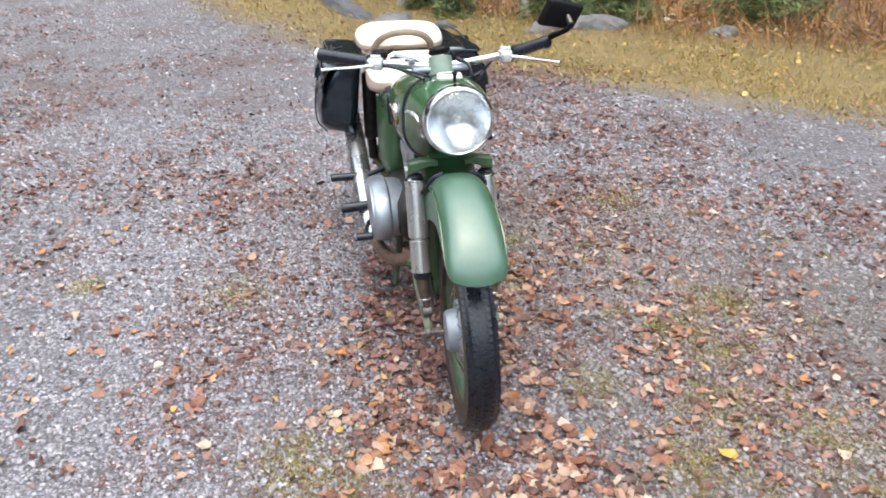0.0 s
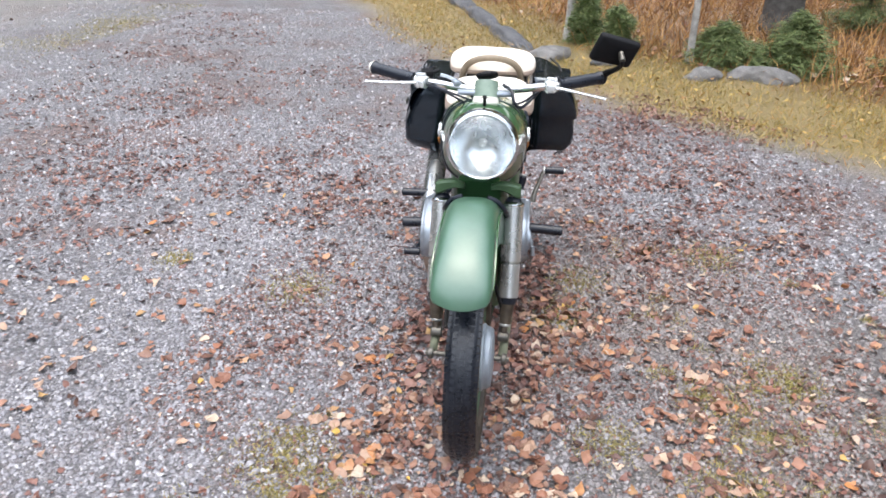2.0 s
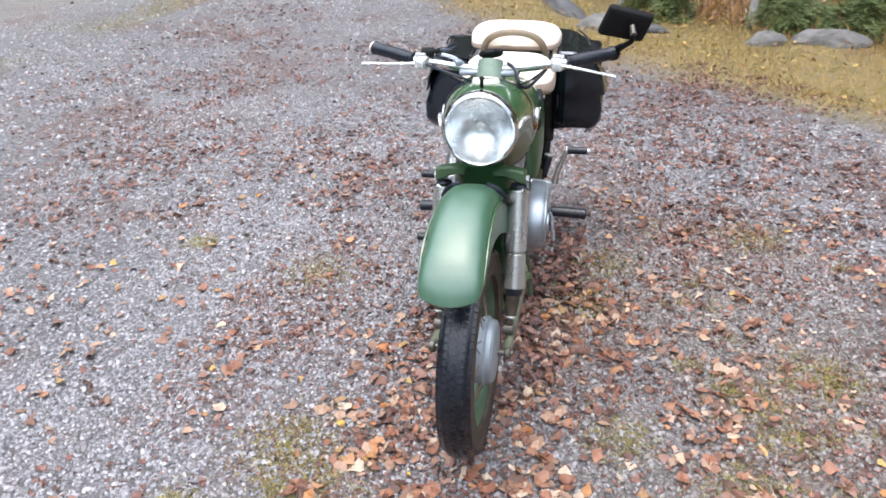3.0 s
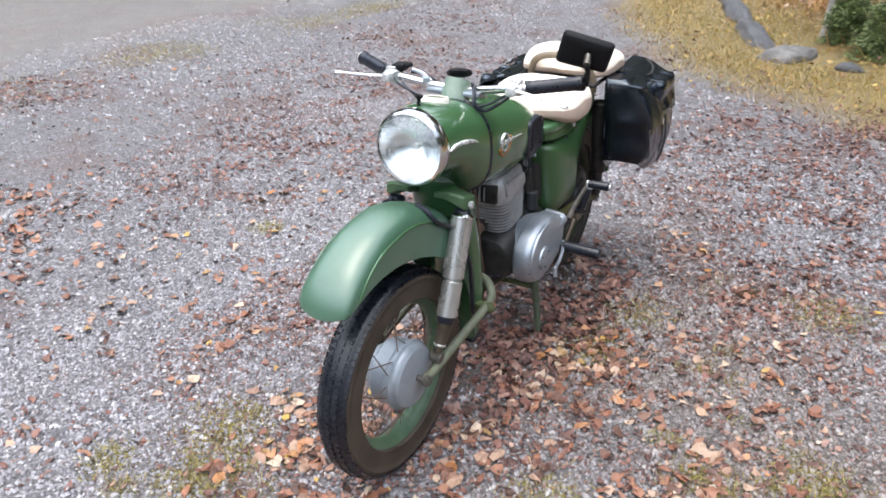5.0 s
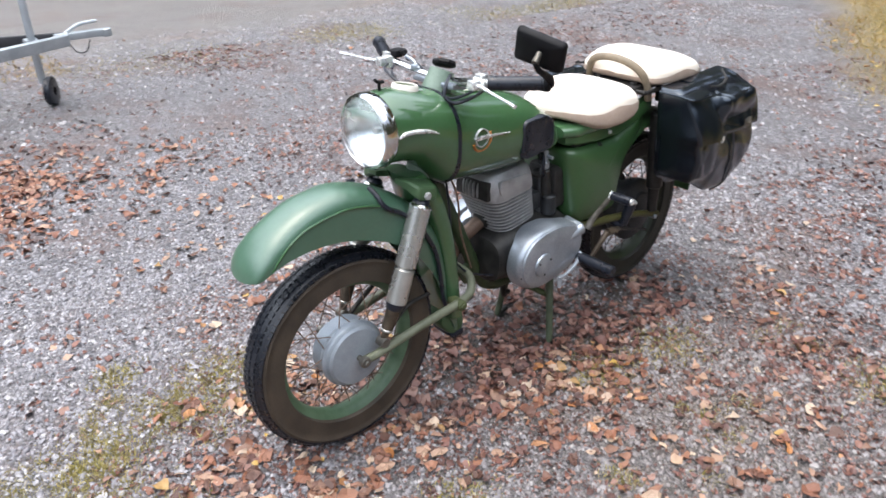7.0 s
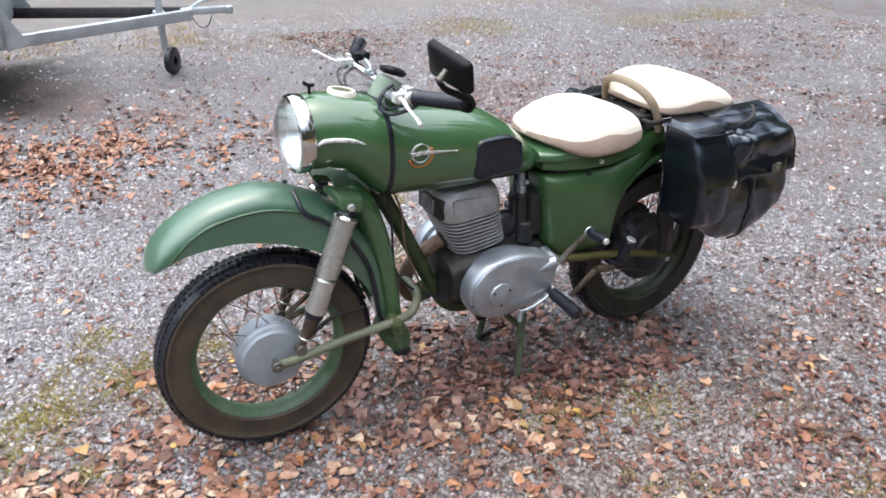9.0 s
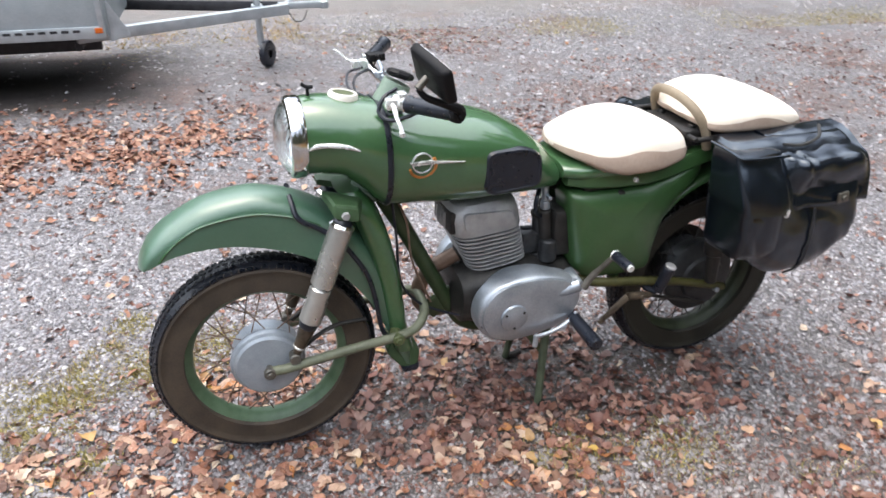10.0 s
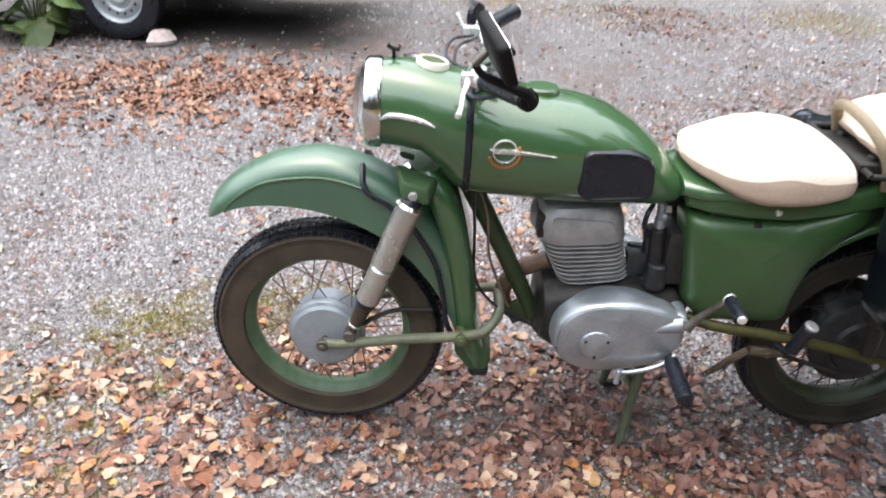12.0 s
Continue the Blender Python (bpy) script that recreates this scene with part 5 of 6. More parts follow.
    P("handle_wire", tube([(0.075, 0.100, 0.360), (0.02, 0.104, 0.354), (-0.04, 0.094, 0.366), (-0.065, 0.066, 0.386)], 0.0038, 6, 8), IRON, bag)
    P("buckle", join(block((0.034, 0.006, 0.030), pose(-0.095, 0.160, 0.222, 0, 8, 0), 0.003), rod((-0.095, 0.155, 0.222), (-0.095, 0.168, 0.222), 0.008, n=12)), WORN_STEEL, bag, "tarnished metal clasp")
    P("snap", join(block((0.012, 0.006, 0.022), pose(0.088, 0.168, 0.205), 0.002)), SILVER, bag)
    return bag


saddlebag("saddlebag", BIKE @ pose(-1.345, 0.160, 0.432) @ Matrix.Diagonal((1, 1.15, 1, 1)), "black leatherette saddlebag with creased flap and metal clasp", 0.0)
saddlebag("saddlebag", BIKE @ pose(-1.31, -0.205, 0.442, 7, 0, 180) @ Matrix.Diagonal((1, 1, 0.90, 1)), "black leatherette saddlebag with creased flap hung over the silencer", 7.0)
P("bag_rail", join(rod((-1.12, 0.135, 0.77), (-1.49, 0.135, 0.77), 0.007, n=10), rod((-1.12, -0.16, 0.77), (-1.49, -0.16, 0.77), 0.007, n=10), rod((-1.12, -0.16, 0.77), (-1.12, 0.135, 0.77), 0.007, n=10)), IRON)


# ---- the ground ----
def side_of(x, y):
    """How far a place lies towards the wood: the gravel ends at 3.5."""
    return np.minimum(-0.80 * x + 0.60 * y - 3.60, -0.489 * x + 0.873 * y - 1.88) + 3.5


def gz(x, y):
    """The height of the ground: nearly level, with low ruts, and rising a little into the wood."""
    side = side_of(x, y)
    h = 0.008 * np.sin(1.3 * x + 0.6 * y) * np.sin(0.9 * y - 0.4 * x + 1) + 0.004 * np.sin(4.1 * x + 1) * np.sin(3.7 * y)
    return h * np.clip((np.hypot(x, y) - 0.2) / 1.5, 0.0, 1) + 0.05 * np.clip((side - 4.6) / 2.5, 0, 1) - 0.004


def axis(near, step, far):
    a = list(np.arange(-near, near + step / 2, step))
    while a[-1] < far:
        a.append(a[-1] + max(step, 0.18 * (a[-1] - near + step)))
    return np.array([-v for v in a[::-1] if v > near + step / 2] + a)


gx = axis(11, 0.11, 400)
X, Y = np.meshgrid(gx, gx, indexing="ij")
n = len(gx)
V = np.stack([X, Y, gz(X, Y)], -1).reshape(-1, 3)
idx = np.arange(n * n).reshape(n, n)
F = np.stack([idx[:-1, :-1], idx[1:, :-1], idx[1:, 1:], idx[:-1, 1:]], -1).reshape(-1, 4)


def bulk(name, verts, faces, mat, smooth=False):
    """A mesh straight from arrays; faces all have the same number of corners."""
    me = bpy.data.meshes.new(name)
    k = faces.shape[1]
    me.vertices.add(len(verts))
    me.vertices.foreach_set("co", np.ascontiguousarray(verts, dtype=np.float32).ravel())
    me.loops.add(faces.size)
    me.loops.foreach_set("vertex_index", np.ascontiguousarray(faces, dtype=np.int32).ravel())
    me.polygons.add(len(faces))
    me.polygons.foreach_set("loop_start", np.arange(0, faces.size, k, dtype=np.int32))
    me.update(calc_edges=True)
    me.validate()
    if smooth:
        me.polygons.foreach_set("use_smooth", [True] * len(faces))
    me.materials.append(mat)
    return new(name, me)


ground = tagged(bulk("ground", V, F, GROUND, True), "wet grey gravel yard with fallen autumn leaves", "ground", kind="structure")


def strew(template, faces, pos, size, yaw, tilt, tip, mat, name, squash=None):
    """Copies of a small shape over the ground, all in one mesh. pos: (n, 3)."""
    k = len(pos)
    cy, sy, ct, st, cp, sp = np.cos(yaw), np.sin(yaw), np.cos(tilt), np.sin(tilt), np.cos(tip), np.sin(tip)
    t = np.repeat(template[None], k, 0) if template.ndim == 2 else template
    t = t * size[:, None, None] if size.ndim == 1 else t * size[:, None, :]
    x, y, z = t[..., 0], t[..., 1], t[..., 2]
    y, z = y * ct[:, None] - z * st[:, None], y * st[:, None] + z * ct[:, None]
    x, z = x * cp[:, None] + z * sp[:, None], -x * sp[:, None] + z * cp[:, None]
    x, y = x * cy[:, None] - y * sy[:, None], x * sy[:, None] + y * cy[:, None]
    v = np.stack([x, y, z], -1) + pos[:, None, :]
    f = faces[None] + (np.arange(k) * template.shape[-2])[:, None, None]
    return bulk(name, v.reshape(-1, 3), f.reshape(-1, faces.shape[1]), mat)


rng = np.random.default_rng(5)


def patches(x, y, scale, seed):
    """Smooth noise from 0 to 1 over the ground."""
    r = np.random.default_rng(seed)
    out = np.zeros_like(x)
    for k in range(7):
        a, f, p = r.uniform(0, 6.28), scale * r.uniform(0.5, 2.2), r.uniform(0, 6.28)
        out += np.sin(f * (x * np.cos(a) + y * np.sin(a)) + p)
    return 0.5 + 0.5 * np.tanh(out / 2.2)


def scatter(count, x0, x1, y0, y1, keep, lift=0.0):
    x, y = rng.uniform(x0, x1, count), rng.uniform(y0, y1, count)
    ok = rng.uniform(0, 1, count) < keep(x, y)
    x, y = x[ok], y[ok]
    return np.stack([x, y, gz(x, y) + lift], -1)


# gravel chips: a chipped octahedron with a flat top
CHIP = np.array([(-0.5, -0.1, 0), (-0.15, -0.45, 0.02), (0.42, -0.30, 0), (0.5, 0.22, 0.02), (0.05, 0.48, 0), (-0.42, 0.30, 0.02), (-0.20, -0.12, 0.36), (0.22, -0.10, 0.40), (0.02, 0.20, 0.34)])
CHIP_F = np.array([(0, 1, 6), (1, 7, 6), (1, 2, 7), (2, 3, 7), (3, 8, 7), (3, 4, 8), (4, 5, 8), (5, 0, 6), (5, 6, 8), (6, 7, 8)])


def chips(pos, lo, hi, name, label):
    k = len(pos)
    size = (lo + (hi - lo) * rng.uniform(0, 1, k) ** 1.7)[:, None] * rng.uniform(0.7, 1.25, (k, 3))
    t = CHIP[None] + rng.normal(0, 0.07, (k, 9, 3))
    ob = strew(t, CHIP_F, pos, size, rng.uniform(0, 6.28, k), rng.normal(0, 0.3, k), rng.normal(0, 0.3, k), STONES, name)
    return tagged(ob, label, "gravel", kind="stuff")


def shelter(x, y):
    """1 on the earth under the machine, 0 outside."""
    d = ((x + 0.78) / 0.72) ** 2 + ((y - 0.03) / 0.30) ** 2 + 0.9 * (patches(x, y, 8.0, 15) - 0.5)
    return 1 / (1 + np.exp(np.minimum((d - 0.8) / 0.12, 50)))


def trailer_shade(x, y):
    """1 in the patch of painted shade under the trailer, 0 outside."""
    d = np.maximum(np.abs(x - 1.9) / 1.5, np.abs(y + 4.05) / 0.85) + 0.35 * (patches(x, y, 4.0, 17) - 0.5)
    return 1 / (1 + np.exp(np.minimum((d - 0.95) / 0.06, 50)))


NEAR = (-3.0, 1.6, -2.6, 1.9)
chips(scatter(62000, *NEAR, lambda x, y: (0.55 + 0.45 * patches(x, y, 1.6, 3)) * (side_of(x, y) < 3.3) * (1 - 0.72 * shelter(x, y)), 0.0005), 0.008, 0.023, "gravel", "loose wet grey gravel chips")
chips(scatter(76000, -7.5, 3.5, -6.0, 3.2, lambda x, y: (0.3 + 0.6 * patches(x, y, 1.6, 3)) * (side_of(x, y) < 3.3) * ~((x > NEAR[0]) & (x < NEAR[1]) & (y > NEAR[2]) & (y < NEAR[3])) * (1 - 0.9 * trailer_shade(x, y))), 0.010, 0.032, "gravel", "loose wet grey gravel chips farther out")

chips(scatter(60000, -1.3, 1.25, -1.45, 1.25, lambda x, y: (0.65 + 0.35 * patches(x, y, 1.6, 3)) * (1 - 0.72 * shelter(x, y)), 0.0005), 0.006, 0.0165, "gravel", "loose wet grey gravel chips round the motorcycle")

# fallen leaves: a pointed oval, folded along its rib
LEAF = np.array([(-0.50, 0, 0), (-0.40, -0.24, 0), (-0.20, -0.40, 0), (0.08, -0.33, 0), (0.30, -0.18, 0), (0.58, 0, 0), (0.30, 0.18, 0), (0.08, 0.33, 0), (-0.20, 0.40, 0), (-0.40, 0.24, 0), (-0.22, 0, 0), (0.16, 0, 0)])
LEAF_F = np.array([(0, 1, 10), (1, 2, 10), (2, 3, 10), (3, 11, 10), (3, 4, 11), (4, 5, 11), (5, 6, 11), (6, 7, 11), (7, 10, 11), (7, 8, 10), (8, 9, 10), (9, 0, 10)])


def leaf_shapes(k):
    t = np.repeat(LEAF[None], k, 0) + rng.normal(0, 0.055, (k, 12, 3)) * np.array([1, 1, 1.1])
    fold, curl, twist = rng.uniform(-0.25, 0.6, k), rng.normal(0.15, 0.45, k), rng.normal(0, 0.5, k)
    t[..., 2] += np.abs(t[..., 1]) * fold[:, None] + t[..., 0] ** 2 * curl[:, None] + t[..., 0] * t[..., 1] * twist[:, None]
    t[..., 1] *= rng.uniform(0.55, 1.3, k)[:, None]
    t[..., 2] -= t[..., 2].min(1)[:, None]
    return t


def leaves(pos, lo, hi, mat, name, label):
    k = len(pos)
    ob = strew(leaf_shapes(k), LEAF_F, pos, lo + (hi - lo) * rng.uniform(0, 1, k) ** 1.4, rng.uniform(0, 6.28, k), rng.normal(0, 0.30, k), rng.normal(0, 0.30, k), mat, name)
    return tagged(ob, label, "leaves", kind="stuff")


def clump(x, y, seed):
    return 0.18 + 2.4 * patches(x, y, 9.0, seed) * patches(x, y, 19.0, seed + 1) * (0.55 + 0.75 * patches(x, y, 38.0, seed + 2))


def heaps(x, y, places):
    """Soft heaps over the ground: place, reach in x and y, weight."""
    return sum(w * np.exp(-((x - px) / sx) ** 2 - ((y - py) / sy) ** 2) for px, py, sx, sy, w in places)


def drift_edge(x, y):
    """1 where leaves have drifted up against the front wheel, 0 on the swept gravel beyond."""
    d = -0.53 * (x - 0.43) + 0.848 * (y + 0.385) + 0.10 * (patches(x, y, 5.0, 91) - 0.5)
    return np.maximum(1 / (1 + np.exp(-d / 0.04)), np.clip((0.25 - x) / 0.25, 0.0, 1))


OLD_HEAPS = ((-1.6, -2.15, 0.65, 0.50, 1.3), (-1.6, -0.8, 0.45, 0.35, 1.2), (-2.35, -1.2, 0.6, 0.35, 1.0), (-0.62, -0.6, 0.35, 0.22, 0.55), (-0.9, 0.0, 0.6, 0.25, 0.5), (-0.5, 0.25, 0.5, 0.2, 0.6), (-1.45, 0.6, 0.5, 0.3, 0.5), (-2.05, 0.7, 0.6, 0.4, 0.7),
             (-2.1, 1.35, 0.7, 0.40, 0.9), (-1.3, 1.75, 0.7, 0.35, 0.7), (-2.9, 0.55, 0.6, 0.3, 0.8), (-3.0, 0.2, 0.7, 0.4, 0.5), (-3.3, 1.2, 0.6, 0.3, 0.5), (-3.2, -2.6, 1.0, 0.4, 0.4), (0.4, 0.1, 0.5, 0.3, 0.5), (-0.3, 0.8, 0.5, 0.35, 0.35), (1.3, -2.45, 0.95, 0.50, 1.4), (0.4, -3.1, 0.6, 0.4, 0.7), (-0.9, 1.9, 0.6, 0.3, 0.4))
NEW_HEAPS = ((0.45, 0.08, 0.42, 0.24, 1.0), (0.78, 0.08, 0.25, 0.20, 0.9), (0.35, 0.34, 0.38, 0.22, 0.9), (0.12, -0.17, 0.25, 0.15, 0.6), (-0.25, 0.26, 0.32, 0.20, 0.7), (-0.55, 0.26, 0.35, 0.20, 0.5), (-0.3, 0.78, 0.38, 0.28, 0.5), (-0.88, 0.32, 0.25, 0.15, 0.3),
             (-0.1, -0.28, 0.25, 0.18, 0.5), (0.36, -1.12, 0.18, 0.18, 0.6), (-0.95, 0.9, 0.35, 0.3, 0.35), (1.25, -2.45, 0.85, 0.40, 0.75), (0.9, 0.6, 0.4, 0.3, 0.6), (-1.35, 1.25, 0.4, 0.3, 0.3))


def old_keep(x, y):
    d = 1 / (1 + np.exp(-14 * (0.55 * patches(x, y, 1.4, 11) + 0.45 * patches(x, y, 3.4, 12) - 0.66)))
    far = np.clip((-1.6 - x) / 1.2, 0, 1) * np.clip((0.4 - y) / 0.8, 0, 1)
    return np.clip((0.03 + 0.75 * d * (1 - 0.6 * far) + 0.75 * heaps(x, y, OLD_HEAPS) * (1 - 0.3 * far)) * clump(x, y, 61), 0, 1) * (0.25 + 0.75 * drift_edge(x, y)) * (side_of(x, y) < 3.9) * (y > -5.2 + 0.8 * patches(x, y, 1.0, 5))


def new_keep(x, y):
    d = patches(x, y, 2.2, 23)
    return np.clip((0.05 + 0.16 * d ** 2 + 0.68 * heaps(x, y, NEW_HEAPS)) * clump(x, y, 71), 0, 1) * (0.08 + 0.92 * drift_edge(x, y)) * (side_of(x, y) < 4.6) * (y > -6)


leaves(scatter(228000, -7.0, 3.2, -6.0, 3.4, old_keep, 0.004), 0.012, 0.034, LEAF_OLD, "leaf_litter", "brown and red rotting birch leaves on gravel")
leaves(scatter(26000, -1.9, 1.6, -1.7, 1.5, lambda x, y: new_keep(x, y) * 0.8, 0.006), 0.016, 0.046, LEAF_NEW, "fallen_leaves", "orange, tan and yellow birch leaves on gravel")
leaves(scatter(8000, -7.0, 3.4, -6.0, 4.2, lambda x, y: new_keep(x, y) * 0.7, 0.006), 0.022, 0.048, LEAF_NEW, "fallen_leaves", "orange, tan and yellow birch leaves on gravel")

# older, darker leaves here also deepen the painted shade under the machine
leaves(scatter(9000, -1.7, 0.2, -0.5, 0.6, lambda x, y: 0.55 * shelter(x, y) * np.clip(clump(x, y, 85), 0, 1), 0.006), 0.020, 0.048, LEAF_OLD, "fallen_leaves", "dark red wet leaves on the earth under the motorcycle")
# crumbs of leaf, bark and needles between the stones
leaves(scatter(46000, -1.7, 1.5, -1.0, 1.4, lambda x, y: np.clip(0.25 + 0.75 * patches(x, y, 4.0, 51), 0, 1) * (0.12 + 0.88 * drift_edge(x, y)), 0.004), 0.005, 0.015, LEAF_OLD, "leaf_crumbs", "small brown crumbs of leaf between the gravel")
leaves(scatter(26000, -1.2, 3.0, -3.5, -1.6, lambda x, y: np.clip(np.exp(-((x - 1.2) / 1.1) ** 2 - ((y + 2.45) / 0.45) ** 2) * clump(x, y, 81), 0, 1), 0.006), 0.022, 0.050, LEAF_RUST, "fallen_leaves", "rust-red and tan leaves heaped near the trailer")

# the nearest large leaves, one by one
shapes = []
for k in range(10):
    me = bpy.data.meshes.new("leaf")
    me.from_pydata([tuple(p) for p in leaf_shapes(1)[0]], [], [tuple(int(i) for i in f) for f in LEAF_F])
    me.materials.append(LEAF_ONE)
    shapes.append(me)
for k, (x, y, z) in enumerate(scatter(1500, -0.95, 1.15, -0.9, 1.1, lambda x, y: 0.9 * new_keep(x, y) * (np.hypot(x - 0.01, 3 * y) > 0.2))[:290]):
    lf = new("leaf", shapes[k % 10])
    lf.parent = ground
    s = float(rng.uniform(0.032, 0.056))
    lf.matrix_basis = pose(x, y, z + 0.006, *rng.normal(0, 10, 2), rng.uniform(0, 360)) @ Matrix.Diagonal((s, s, s, 1))

# grass
BLADE = np.array([(-0.5, 0, 0), (0.5, 0, 0), (-0.32, 0.12, 0.55), (0.32, 0.12, 0.55), (0.0, 0.42, 1.0)])
BLADE_F = np.array([(0, 1, 3), (0, 3, 2), (2, 3, 4)])


def grass(pos, h0, h1, width, mat, name, label, lean=0.35):
    k = len(pos)
    h = rng.uniform(h0, h1, k)
    size = np.stack([np.full(k, width) * rng.uniform(0.6, 1.4, k), h, h], -1)
    ob = strew(BLADE, BLADE_F, pos, size, rng.uniform(0, 6.28, k), rng.normal(-0.35, lean, k), rng.normal(0, lean, k), mat, name)
    return tagged(ob, label, "grass", kind="stuff")


def verge_keep(x, y):
    s = side_of(x, y) + 0.7 * (patches(x, y, 1.3, 31) - 0.5)
    return np.clip((s - 3.35) / 0.5, 0, 1) * (0.35 + 0.65 * patches(x, y, 3.0, 33)) * (s < 6.0)


grass(scatter(70000, -9.5, 0.5, -4.5, 5.5, verge_keep), 0.015, 0.07, 0.005, GRASS_GREEN, "verge_grass", "short yellow-green grass along the gravel", 0.5)
grass(scatter(170000, -9.5, 0.5, -4.5, 5.5, verge_keep), 0.025, 0.09, 0.0045, GRASS_DRY, "verge_grass", "short yellow autumn grass along the gravel", 0.55)
leaves(scatter(9000, -9.5, 0.5, -4.5, 5.5, lambda x, y: 0.5 * verge_keep(x, y), 0.03), 0.025, 0.050, YELLOW_LEAF, "fallen_leaves", "yellow leaves lying in the verge grass")
tufts = np.array([(-0.767, 0.30), (-1.06, 0.36), (0.30, 0.62), (0.10, 0.80), (0.55, 0.35), (-0.30, 0.82), (0.62, -0.30), (0.45, -0.66), (0.20, -0.45), (-0.75, -0.75), (-0.45, 1.05), (-1.4, 0.95), (0.75, 0.75), (-0.05, 0.45), (-0.9, -1.35), (0.5, 0.0)])
spread = np.concatenate([np.array([x, y]) + rng.normal(0, s, (int(900 * s / 0.05), 2)) for (x, y), s in zip(tufts, rng.uniform(0.025, 0.085, len(tufts)))])
grass(np.column_stack([spread, gz(spread[:, 0], spread[:, 1])]), 0.006, 0.022, 0.003, GRASS_GREEN, "moss_tufts", "small yellow-green moss tufts in the gravel", 0.6)
clouds = np.concatenate([np.array([x, y]) + rng.normal(0, 1.5 * s, (int(1.3 * n_b), 2)) * np.array([1.0, 0.8]) for x, y, s, n_b in ((0.80, -0.16, 0.08, 1500), (0.62, -0.28, 0.08, 1500), (0.45, -0.38, 0.08, 1300), (0.20, -0.40, 0.09, 1500), (0.70, 0.05, 0.06, 700), (0.85, 0.15, 0.06, 600), (-0.25, 0.98, 0.12, 1300), (-0.30, 0.72, 0.08, 700), (-0.6, 0.75, 0.12, 800), (0.55, 0.55, 0.14, 900), (1.0, 0.4, 0.15, 900), (0.15, 0.92, 0.10, 1500), (0.30, 1.10, 0.12, 1300), (-0.25, 1.10, 0.09, 900), (0.22, -0.40, 0.07, 700), (0.62, 0.20, 0.10, 900), (0.45, -0.25, 0.08, 700), (0.85, 0.75, 0.14, 1300), (-1.0, 1.5, 0.10, 700), (-0.78, 0.33, 0.05, 400), (-1.35, 0.55, 0.06, 400))])
seeds = clouds[rng.choice(len(clouds), 210, False)]
clouds = np.concatenate([p + rng.normal(0, s, (int(c), 2)) for p, s, c in zip(seeds, rng.uniform(0.012, 0.035, 210), rng.uniform(40, 165, 210))])
grass(np.column_stack([clouds, gz(clouds[:, 0], clouds[:, 1])]), 0.008, 0.028, 0.0020, GRASS_GREEN, "moss_tufts", "soft yellow-green moss and grass between the gravel", 0.7)
strip = scatter(90000, -7.5, 2.0, -6.2, -4.3, lambda x, y: np.exp(-((y + 5.15 + 0.10 * x) / 0.45) ** 2) * (0.15 + 0.85 * patches(x, y, 2.2, 41)) ** 2)
grass(strip, 0.008, 0.028, 0.004, GRASS_GREEN, "strip_grass", "thin yellow-green grass strip beside the drive", 0.6)
grass(scatter(26000, -0.6, 4.2, -5.9, -4.95, lambda x, y: 0.5 * patches(x, y, 2.0, 43)), 0.01, 0.05, 0.007, GRASS_DRY, "trailer_grass", "yellow grass growing beside the trailer", 0.5)


# ---- the edge of the wood ----
def boulder(name, x, y, z, sx, sy, sz, yaw, seed, label, mat=None):
    bm = bmesh.new()
    bmesh.ops.create_icosphere(bm, subdivisions=4, radius=1)
    for vert in bm.verts:
        c = vert.co.copy()
        d = 1 + 0.28 * noise.noise(c * 1.1 + Vector((seed, 0, 0))) + 0.10 * noise.noise(c * 3.1 + Vector((0, seed, 0))) + 0.03 * noise.noise(c * 9)
        vert.co = c * d
    bm.transform(pose(x, y, z, 0, 0, yaw) @ Matrix.Diagonal((sx, sy, sz, 1)))
    return tagged(obj(name, bm, mat or BOULDER), label, "boulder", "stones along the verge")


boulder("boulder", -5.02, 1.47, 0.0, 0.11, 0.17, 0.10, 20, 1, "low grey boulder half sunk in yellow grass")
boulder("boulder", -5.08, 1.98, 0.0, 0.14, 0.30, 0.115, -8, 5, "broad grey boulder half sunk in yellow grass")
boulder("boulder", -5.52, 0.12, 0.0, 0.15, 0.24, 0.10, 40, 9, "pale grey boulder at the end of a stone edging")
boulder("boulder", -6.35, -0.34, 0.0, 0.60, 0.13, 0.10, 22, 13, "long dark grey edging stone beside the gravel", DARK_STONE)
boulder("boulder", -7.50, -0.74, 0.0, 0.66, 0.14, 0.11, 20, 17, "long dark grey edging stone beside the gravel", DARK_STONE)
boulder("boulder", -8.70, -1.18, 0.0, 0.6, 0.15, 0.12, 20, 21, "long dark grey edging stone beside the gravel", DARK_STONE)
boulder("boulder", -5.33, 0.60, 0.0, 0.07, 0.10, 0.06, 0, 29, "small dark stone in yellow grass", DARK_STONE)
boulder("boulder", -4.6, 3.0, 0.0, 0.12, 0.14, 0.07, 0, 25, "small grey boulder in dry grass")


def wood_keep(x, y):
    s = side_of(x, y) + 0.5 * (patches(x, y, 1.3, 51) - 0.5)
    return np.clip((s - 5.0) / 0.5, 0, 1) * (0.3 + 0.7 * patches(x, y, 2.0, 53))


grass(scatter(52000, -13.0, -1.0, -2.0, 9.0, wood_keep), 0.10, 0.42, 0.010, BRACKEN, "bracken", "rust-brown bracken and dead grass at the wood's edge", 0.4)
leaves(scatter(14000, -13.0, -1.0, -2.0, 9.0, wood_keep, 0.05), 0.03, 0.07, LEAF_NEW, "fallen_leaves", "rust and tan leaves on the wood's floor")


